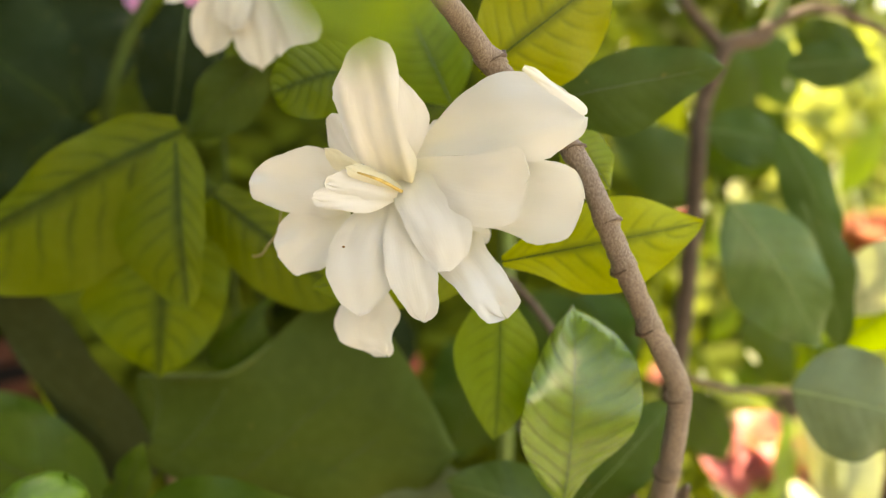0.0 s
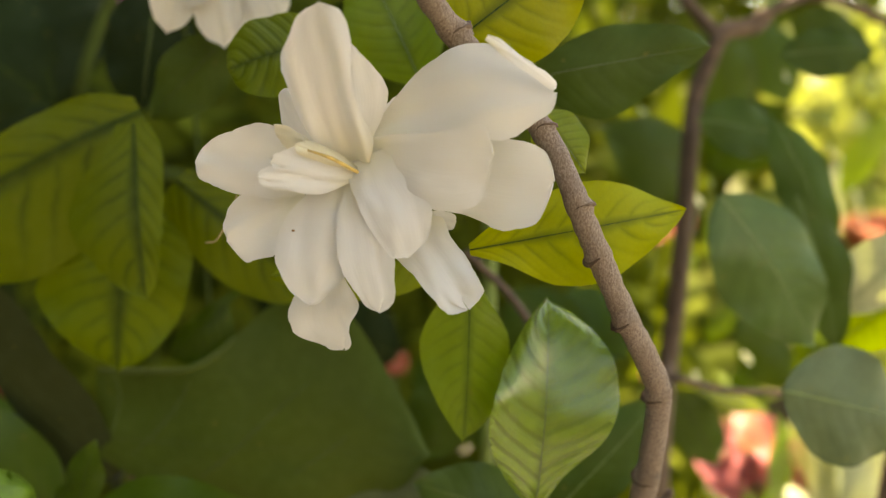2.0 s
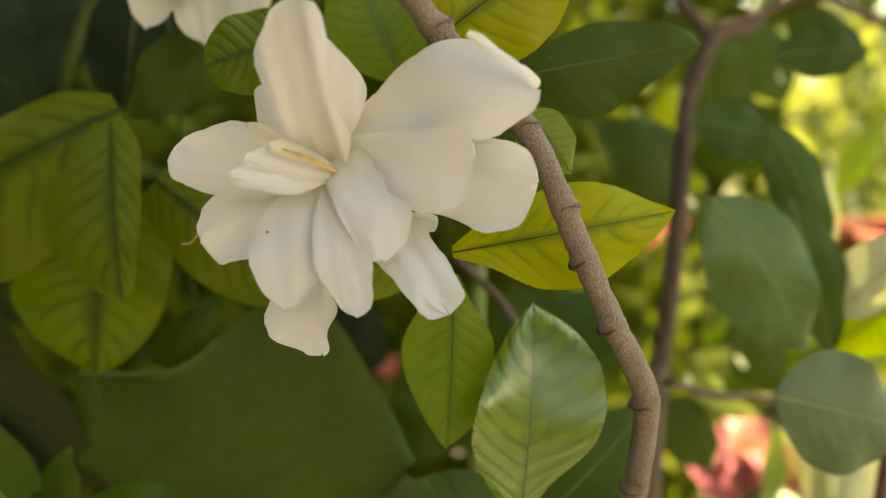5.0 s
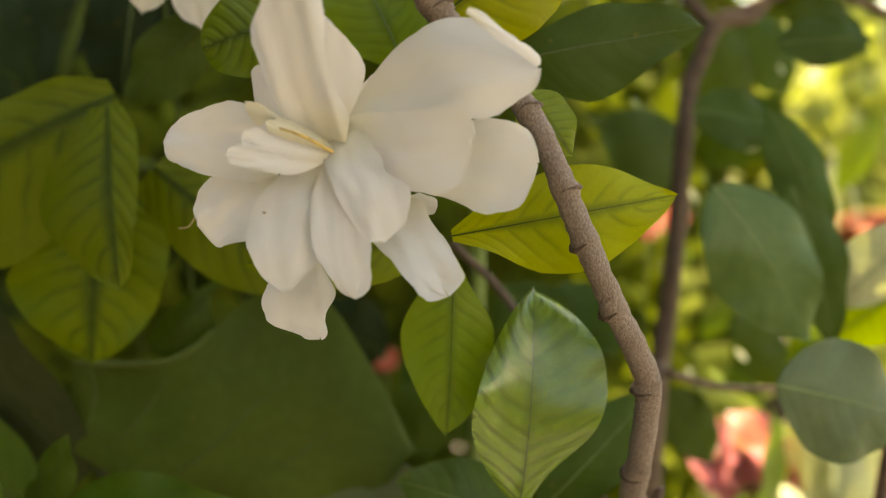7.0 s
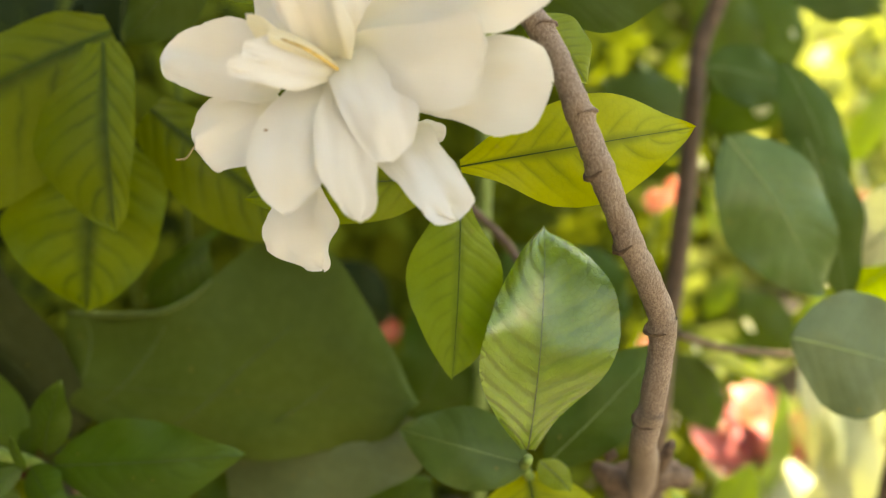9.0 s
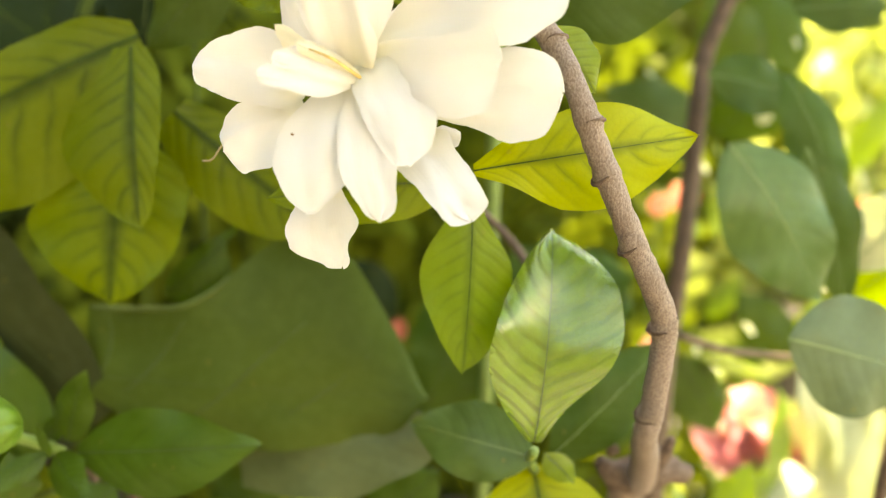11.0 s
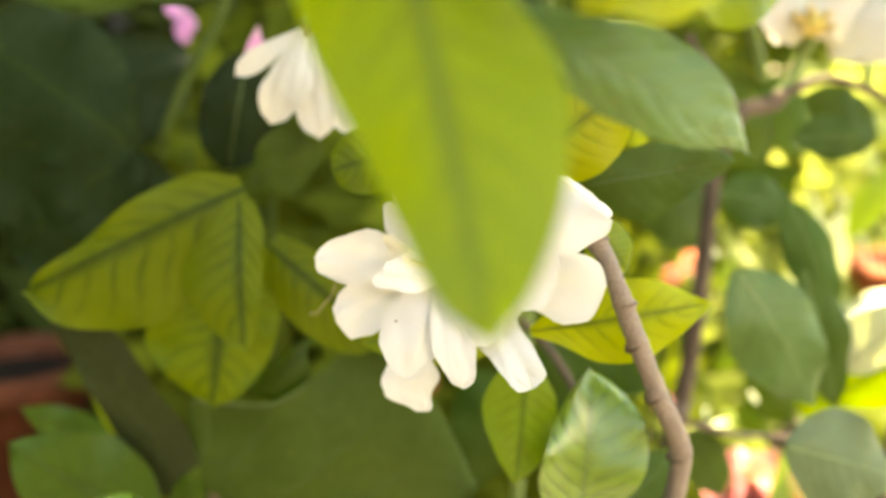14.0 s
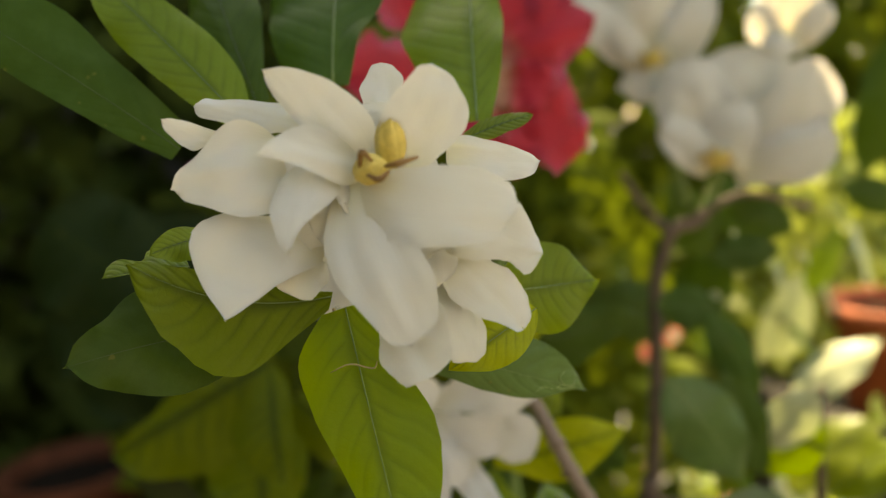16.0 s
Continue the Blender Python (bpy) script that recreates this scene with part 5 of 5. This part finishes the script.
stem(shoot, [(-0.1043, 0.2320, 0.8607), (-0.1105, 0.2620, 0.8387), (-0.1103, 0.2680, 0.8083), (-0.07, 0.29, 0.7), (-0.02, 0.24, 0.0)], [0.0016, 0.0016, 0.0016, 0.003, 0.005], DARK_BARK, "twig", "", 6, 8, 0.05)

# ---- the broad dark leaves ----
broad = thing("broad_leaf_plant", (-0.06, 0.3, 0.0), "plant with broad dark green lobed leaves", "plant")
BB = (-0.0972, 0.2540, 0.8704)
BROAD_VEINS = [("vein", "", PALE_VEIN, 0.00045, line) for line in ([(0.4, 0.13), (-0.1, 0.20), (-0.45, 0.26), (-0.8, 0.31)], [(0.6, 0.34), (0.1, 0.44), (-0.2, 0.54), (-0.45, 0.66)],
                                                                   [(0.1, 0.05), (-0.2, 0.07), (-0.6, 0.08), (-0.9, 0.06)], [(0.4, 0.62), (0.0, 0.72), (-0.4, 0.84)])] + [("rolled_margin", "pale rolled leaf margin", PALE_VEIN, 0.0011, [(-0.985, v) for v in (0.01, 0.10, 0.20, 0.30, 0.38, 0.43)])]
outlined_leaf(broad, (-0.1072, 0.254, 0.8786), (0.0047, 0.24, 0.8805), (22.3, 22.4, 26.8, 46.2, 43.6, 15.8, 0), (6.9, 12.4, 18.1, 19.6, 16.4, 10.8, 0), (0.1, -1, 0.15), DARK_LEAF, RIB_SOFT, bend=0.03, ribs=0.0015, wave=0.10, ragged=0.02, across=24, along=34, marks=BROAD_VEINS, label="broad dark green leaf with a wavy margin")
outlined_leaf(broad, (-0.0567, 0.252, 0.8489), (0.0089, 0.238, 0.872), (5.2, 9.5, 11.7, 13.4, 10.8, 6.7, 0), (6.6, 10.7, 14, 16.6, 13.4, 9.6, 0), (0, -1, 0.4), GREY_LEAF, RIB_SOFT, ribs=0.003)
outlined_leaf(broad, (-0.1024, 0.256, 0.8629), (-0.167, 0.264, 0.9386), (9.8, 17.2, 9.9, 2, 0.9, 0.5, 0), (7.5, 15.1, 19.6, 21.8, 18.4, 6.9, 0), (-0.45, -1, 0.1), LEAF_BACK, RIB_SOFT, ribs=0.002, label="folded leaf lobe showing its dull back, darkened for shade")
for base, tip, w, mat in (((-0.0469, 0.2620, 0.8382), (-0.0706, 0.2600, 0.8201), 150, DEEP_LEAF), ((-0.0268, 0.2620, 0.8394), (-0.0381, 0.2600, 0.8198), 95, FRESH_LEAF), ((-0.0536, 0.2550, 0.8284), (-0.0801, 0.2500, 0.8210), 110, SHOOT_LEAF),
                          ((-0.0139, 0.2620, 0.8224), (0.0090, 0.2600, 0.8448), 130, SHOOT_LEAF), ((-0.1300, 0.2900, 0.8591), (-0.1602, 0.2900, 0.9041), 110, PALE_LEAF), ((-0.1543, 0.3000, 0.8587), (-0.1895, 0.2900, 0.8805), 100, SHOOT_LEAF)):
    leaf(broad, base, tip, w * 0.00018, (0, -1, 0.3), mat, RIB_SOFT, ribs=0.006)
stem(broad, [BB, (-0.1024, 0.2750, 0.8463), (-0.1103, 0.3000, 0.7891), (-0.09, 0.32, 0.6), (-0.06, 0.3, 0.0)], [0.0015, 0.002, 0.002, 0.004, 0.005], DARK_BARK, "stalk", "", 6, 8, 0.02)

# ---- the glossy-leaved shrub ----
glossy = thing("glossy_shrub", (0.2, 0.33, 0.0), "glossy blue-green leaved shrub at the sunlit side", "shrub")
# One leaf takes the sun-paled green, a sheen put in its colour.
for base, tip, w, mat in (((0.1006, 0.2750, 0.9580), (0.1362, 0.2700, 0.9065), 185, BLUE_LEAF), ((0.1310, 0.2850, 0.9565), (0.1487, 0.2800, 0.9019), 120, DEEP_LEAF), ((0.1106, 0.2360, 0.9041), (0.1538, 0.2400, 0.8927), 175, GREY_LEAF),
                          ((0.1310, 0.3100, 0.9815), (0.1532, 0.3000, 0.9320), 110, DEEP_LEAF), ((0.1090, 0.3300, 0.9803), (0.1492, 0.3400, 0.9725), 120, DEEP_LEAF), ((0.1395, 0.3300, 1.0054), (0.1761, 0.3300, 1.0077), 100, DEEP_LEAF),
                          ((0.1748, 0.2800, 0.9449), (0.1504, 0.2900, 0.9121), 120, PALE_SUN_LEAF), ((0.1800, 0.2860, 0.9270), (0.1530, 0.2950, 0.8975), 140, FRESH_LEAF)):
    leaf(glossy, base, tip, w * 0.00021, (0.1, -1, 0.4), mat)
stem(glossy, [(0.1811, 0.2900, 0.9429), (0.2, 0.33, 0.6), (0.2, 0.33, 0.0)], [0.002, 0.004, 0.006], DARK_BARK, "stalk", "", 6, 8)

# ---- plants further off at the left ----
left_plant = thing("round_leaf_plant", (-0.2, 0.72, 0.0), "soft-leaved plant, its rounded green leaves and stalks darkened for shade", "plant")
RS = (-0.1711, 0.3800, 0.9833)
# Rounded leaves whose material already carries the shade of this corner.
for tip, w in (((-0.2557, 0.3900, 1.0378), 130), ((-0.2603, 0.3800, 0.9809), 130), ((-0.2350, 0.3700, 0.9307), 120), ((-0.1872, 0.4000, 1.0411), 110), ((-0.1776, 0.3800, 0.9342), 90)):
    leaf(left_plant, RS, tip, w * 0.00062, (0.1, -1, 0.3), SHADE_DARK_LEAF, a=0.6, b=0.35, wave=0.15, ribs=0.004, rib=RIB_DARK)
leaf(left_plant, (-0.0981, 0.3200, 1.0332), (-0.1045, 0.3100, 0.9837), 0.0326, (0.2, -1, 0.2), SHADE_DARK_LEAF, a=0.6, b=0.5)
stem(left_plant, [(-0.1162, 0.3700, 1.0733), (-0.1247, 0.3650, 1.0468), (-0.1403, 0.3650, 1.0199), (-0.1540, 0.3700, 0.9918), (-0.1743, 0.4100, 0.9697), (-0.2112, 0.5000, 0.9468), (-0.17, 0.72, 0.80), (-0.2, 0.72, 0.0)], [0.002, 0.0024, 0.0026, 0.0026, 0.0026, 0.003, 0.004, 0.005], SHADE_STEM, "stalk", "upright green stalk, darkened for shade", 6, 8, 0.03)
CP = (-0.0880, 0.2960, 1.0420)
pinkf = thing("pink_flower", CP, "small violet-pink flower half hidden behind a gardenia", "flower")
for tip in ((-0.0905, 0.2930, 1.0262), (-0.0872, 0.2940, 1.0275)):
    plump_petal(pinkf, CP, tip, 0.0052, (0, -1, 0.2), PINK_PETAL)
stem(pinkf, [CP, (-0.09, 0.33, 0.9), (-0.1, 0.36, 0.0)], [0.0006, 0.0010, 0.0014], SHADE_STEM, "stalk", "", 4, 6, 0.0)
CQ = (-0.1898, 0.505, 1.0638)
pinkg = thing("pink_flower", CQ, "small violet-pink flower in the shade further back", "flower")
for tip in ((-0.1969, 0.498, 1.0595), (-0.1866, 0.498, 1.0403), (-0.1812, 0.498, 1.0475)):
    plump_petal(pinkg, CQ, tip, 0.0100, (0, -1, 0.2), PINK_PETAL)
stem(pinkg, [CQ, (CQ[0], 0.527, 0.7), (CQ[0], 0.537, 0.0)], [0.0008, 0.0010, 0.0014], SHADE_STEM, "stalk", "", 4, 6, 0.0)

# ---- sunlit plants further off at the right ----
sunny = thing("sunlit_herb", (0.4, 0.62, 0.0), "leafy herb, much of its green paled for sun glare", "plant")
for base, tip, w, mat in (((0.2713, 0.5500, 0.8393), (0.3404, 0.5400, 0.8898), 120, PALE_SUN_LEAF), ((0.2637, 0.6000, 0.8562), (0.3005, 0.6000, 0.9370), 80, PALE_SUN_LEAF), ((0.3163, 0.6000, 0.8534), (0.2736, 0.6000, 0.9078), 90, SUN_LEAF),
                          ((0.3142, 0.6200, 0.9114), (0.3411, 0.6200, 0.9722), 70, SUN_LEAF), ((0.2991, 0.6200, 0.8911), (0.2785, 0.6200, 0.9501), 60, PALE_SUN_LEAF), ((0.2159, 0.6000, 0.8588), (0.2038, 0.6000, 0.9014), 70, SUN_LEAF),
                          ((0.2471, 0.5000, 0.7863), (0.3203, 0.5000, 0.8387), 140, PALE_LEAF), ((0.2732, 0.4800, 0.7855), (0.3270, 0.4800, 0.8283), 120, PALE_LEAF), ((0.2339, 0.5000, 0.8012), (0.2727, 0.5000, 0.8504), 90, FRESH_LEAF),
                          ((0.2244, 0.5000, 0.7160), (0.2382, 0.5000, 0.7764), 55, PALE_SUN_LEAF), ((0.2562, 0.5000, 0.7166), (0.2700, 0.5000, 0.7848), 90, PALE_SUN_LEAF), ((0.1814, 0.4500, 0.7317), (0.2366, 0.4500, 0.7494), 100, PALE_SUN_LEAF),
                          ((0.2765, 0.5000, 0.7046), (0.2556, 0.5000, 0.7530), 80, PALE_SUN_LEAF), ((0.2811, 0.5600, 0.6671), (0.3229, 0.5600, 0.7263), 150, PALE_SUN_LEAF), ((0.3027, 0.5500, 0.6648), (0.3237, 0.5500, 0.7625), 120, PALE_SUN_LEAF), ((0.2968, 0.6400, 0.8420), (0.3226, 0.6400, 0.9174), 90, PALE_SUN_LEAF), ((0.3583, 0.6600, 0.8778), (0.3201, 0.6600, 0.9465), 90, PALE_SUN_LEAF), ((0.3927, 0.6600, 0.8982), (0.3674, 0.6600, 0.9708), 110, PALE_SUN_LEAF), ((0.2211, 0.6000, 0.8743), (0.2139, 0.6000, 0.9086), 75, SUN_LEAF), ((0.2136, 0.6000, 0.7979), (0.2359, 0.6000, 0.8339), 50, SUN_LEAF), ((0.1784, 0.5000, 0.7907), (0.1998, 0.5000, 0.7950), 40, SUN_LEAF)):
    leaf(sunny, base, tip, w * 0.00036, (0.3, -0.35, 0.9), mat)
# Small pale leaves standing in for blurred spots of sunlight.
for k, (c, up) in enumerate((((0.1666, 0.4200, 0.9571), (0.1702, 0.4200, 0.9658)), ((0.1482, 0.4200, 0.9409), (0.1441, 0.4200, 0.9482)), ((0.1466, 0.4300, 0.9310), (0.1408, 0.4300, 0.9364)), ((0.1397, 0.4200, 0.8972), (0.1408, 0.4200, 0.9064)), ((0.1346, 0.4200, 0.9783), (0.1285, 0.4200, 0.9839)),
                             ((0.1116, 0.4200, 0.9795), (0.1057, 0.4200, 0.9823)), ((0.1766, 0.4200, 0.8455), (0.1699, 0.4200, 0.8519)), ((0.1660, 0.4200, 0.8331), (0.1563, 0.4200, 0.8395)), ((0.1484, 0.4200, 0.8339), (0.1448, 0.4200, 0.8403)), ((0.2167, 0.4400, 0.9707), (0.2097, 0.4400, 0.9796)), ((0.1901, 0.4400, 0.9956), (0.1866, 0.4400, 1.0014)))):
    leaf(sunny, c, up, 0.008 + 0.002 * (k % 3), (0.3, -0.35, 0.9), SUN_LEAF if k % 2 else PALE_SUN_LEAF, across=6, along=8)
stem(sunny, [(0.2753, 0.5600, 0.8380), (0.2941, 0.5800, 0.7236), (0.4, 0.62, 0.5), (0.4, 0.62, 0.0)], [0.002, 0.003, 0.004, 0.005], STEM_GREEN, "stalk", "", 6, 8, 0.02)
for k, (c, size) in enumerate((((0.1697, 0.5500, 0.9012), 0.019), ((0.1436, 0.5000, 0.8095), 0.012), ((0.1408, 0.5000, 0.9020), 0.013), ((-0.0234, 0.5020, 0.8154), 0.016))):
    tiny = thing("small_red_flower", c, "small coral red blossom far back in the leaves", "flower", "small red blossoms")
    for a in range(5):
        d = Vector((math.cos(a * 1.257 + k), -0.25, math.sin(a * 1.257 + k)))
        if a == 0:
            stem(tiny, [c, (c[0], c[1] + 0.01, 0.6), (c[0], c[1] + 0.02, 0.0)], [0.0004, 0.0006, 0.001], STEM_GREEN, "stalk", "", 4, 6, 0.0)
        plump_petal(tiny, c, Vector(c) + d * size * 0.55, size * 0.5, (0, -1, 0.1), CORAL_PETAL if k == 1 else VERMILION, across=6, along=8)
# More paled leaves where the sun burns out to white.
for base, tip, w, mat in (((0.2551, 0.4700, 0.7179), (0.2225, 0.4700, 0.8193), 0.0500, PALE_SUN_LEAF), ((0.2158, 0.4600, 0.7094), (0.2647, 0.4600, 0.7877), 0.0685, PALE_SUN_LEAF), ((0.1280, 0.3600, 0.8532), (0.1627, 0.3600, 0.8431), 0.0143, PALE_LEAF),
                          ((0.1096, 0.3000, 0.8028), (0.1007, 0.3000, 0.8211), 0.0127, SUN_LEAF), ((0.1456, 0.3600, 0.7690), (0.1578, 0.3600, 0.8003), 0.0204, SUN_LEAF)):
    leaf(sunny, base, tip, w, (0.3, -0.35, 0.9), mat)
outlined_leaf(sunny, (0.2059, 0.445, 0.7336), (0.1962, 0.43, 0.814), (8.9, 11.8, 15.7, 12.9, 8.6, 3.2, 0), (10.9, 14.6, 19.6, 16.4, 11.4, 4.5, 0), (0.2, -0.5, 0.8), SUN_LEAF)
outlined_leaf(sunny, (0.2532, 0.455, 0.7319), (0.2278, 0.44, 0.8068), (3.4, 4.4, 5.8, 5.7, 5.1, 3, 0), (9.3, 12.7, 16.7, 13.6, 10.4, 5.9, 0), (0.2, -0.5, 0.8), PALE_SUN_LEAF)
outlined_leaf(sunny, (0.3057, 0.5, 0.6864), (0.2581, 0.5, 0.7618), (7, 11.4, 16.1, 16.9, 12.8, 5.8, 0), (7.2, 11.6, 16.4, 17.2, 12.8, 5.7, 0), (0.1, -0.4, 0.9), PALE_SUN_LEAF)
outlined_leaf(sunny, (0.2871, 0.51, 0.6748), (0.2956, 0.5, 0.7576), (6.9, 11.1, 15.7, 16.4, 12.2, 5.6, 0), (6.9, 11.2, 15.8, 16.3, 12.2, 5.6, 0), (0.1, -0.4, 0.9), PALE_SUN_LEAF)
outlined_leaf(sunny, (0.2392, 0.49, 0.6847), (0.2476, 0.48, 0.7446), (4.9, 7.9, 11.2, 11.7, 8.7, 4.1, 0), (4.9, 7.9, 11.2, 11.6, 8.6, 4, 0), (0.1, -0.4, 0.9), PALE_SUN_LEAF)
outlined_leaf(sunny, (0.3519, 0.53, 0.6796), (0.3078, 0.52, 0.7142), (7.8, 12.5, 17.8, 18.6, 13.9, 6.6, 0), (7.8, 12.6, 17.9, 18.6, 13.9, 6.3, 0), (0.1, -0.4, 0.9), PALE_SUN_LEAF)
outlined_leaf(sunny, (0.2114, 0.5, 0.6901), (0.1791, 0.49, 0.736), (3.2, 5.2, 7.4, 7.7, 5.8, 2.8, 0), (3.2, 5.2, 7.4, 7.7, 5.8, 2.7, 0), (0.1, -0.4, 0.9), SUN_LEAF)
for k, c in enumerate(((0.1963, 0.4700, 0.7689), (0.2191, 0.4720, 0.7440))):
    pinkie = thing("coral_flower", c, "broad coral pink blossom lit by the sun", "flower", "coral blossoms")
    for a in range(5):
        d = Vector((math.cos(a * 1.257 + k), -0.3, math.sin(a * 1.257 + k)))
        if a == 0:
            stem(pinkie, [c, (c[0], c[1] + 0.02, 0.6), (c[0], c[1] + 0.03, 0.0)], [0.001, 0.0015, 0.002], STEM_GREEN, "stalk", "", 4, 6, 0.0)
        plump_petal(pinkie, c, Vector(c) + d * (0.029 if a % 2 else 0.020), 0.034, (0.2, -0.5, 0.9), CORAL_PETAL, across=8, along=10, ragged=0.4, wave=0.3)

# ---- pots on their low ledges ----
for at, radius, height, clay, label in (((-0.5166, 0.8500, 0.4846), 0.085, 0.20, SHADE_CLAY, "terracotta flower pot, its clay darkened for shade"), ((0.4850, 0.7800, 0.7336), 0.072, 0.125, TERRACOTTA, "orange-red terracotta flower pot in the sun")):
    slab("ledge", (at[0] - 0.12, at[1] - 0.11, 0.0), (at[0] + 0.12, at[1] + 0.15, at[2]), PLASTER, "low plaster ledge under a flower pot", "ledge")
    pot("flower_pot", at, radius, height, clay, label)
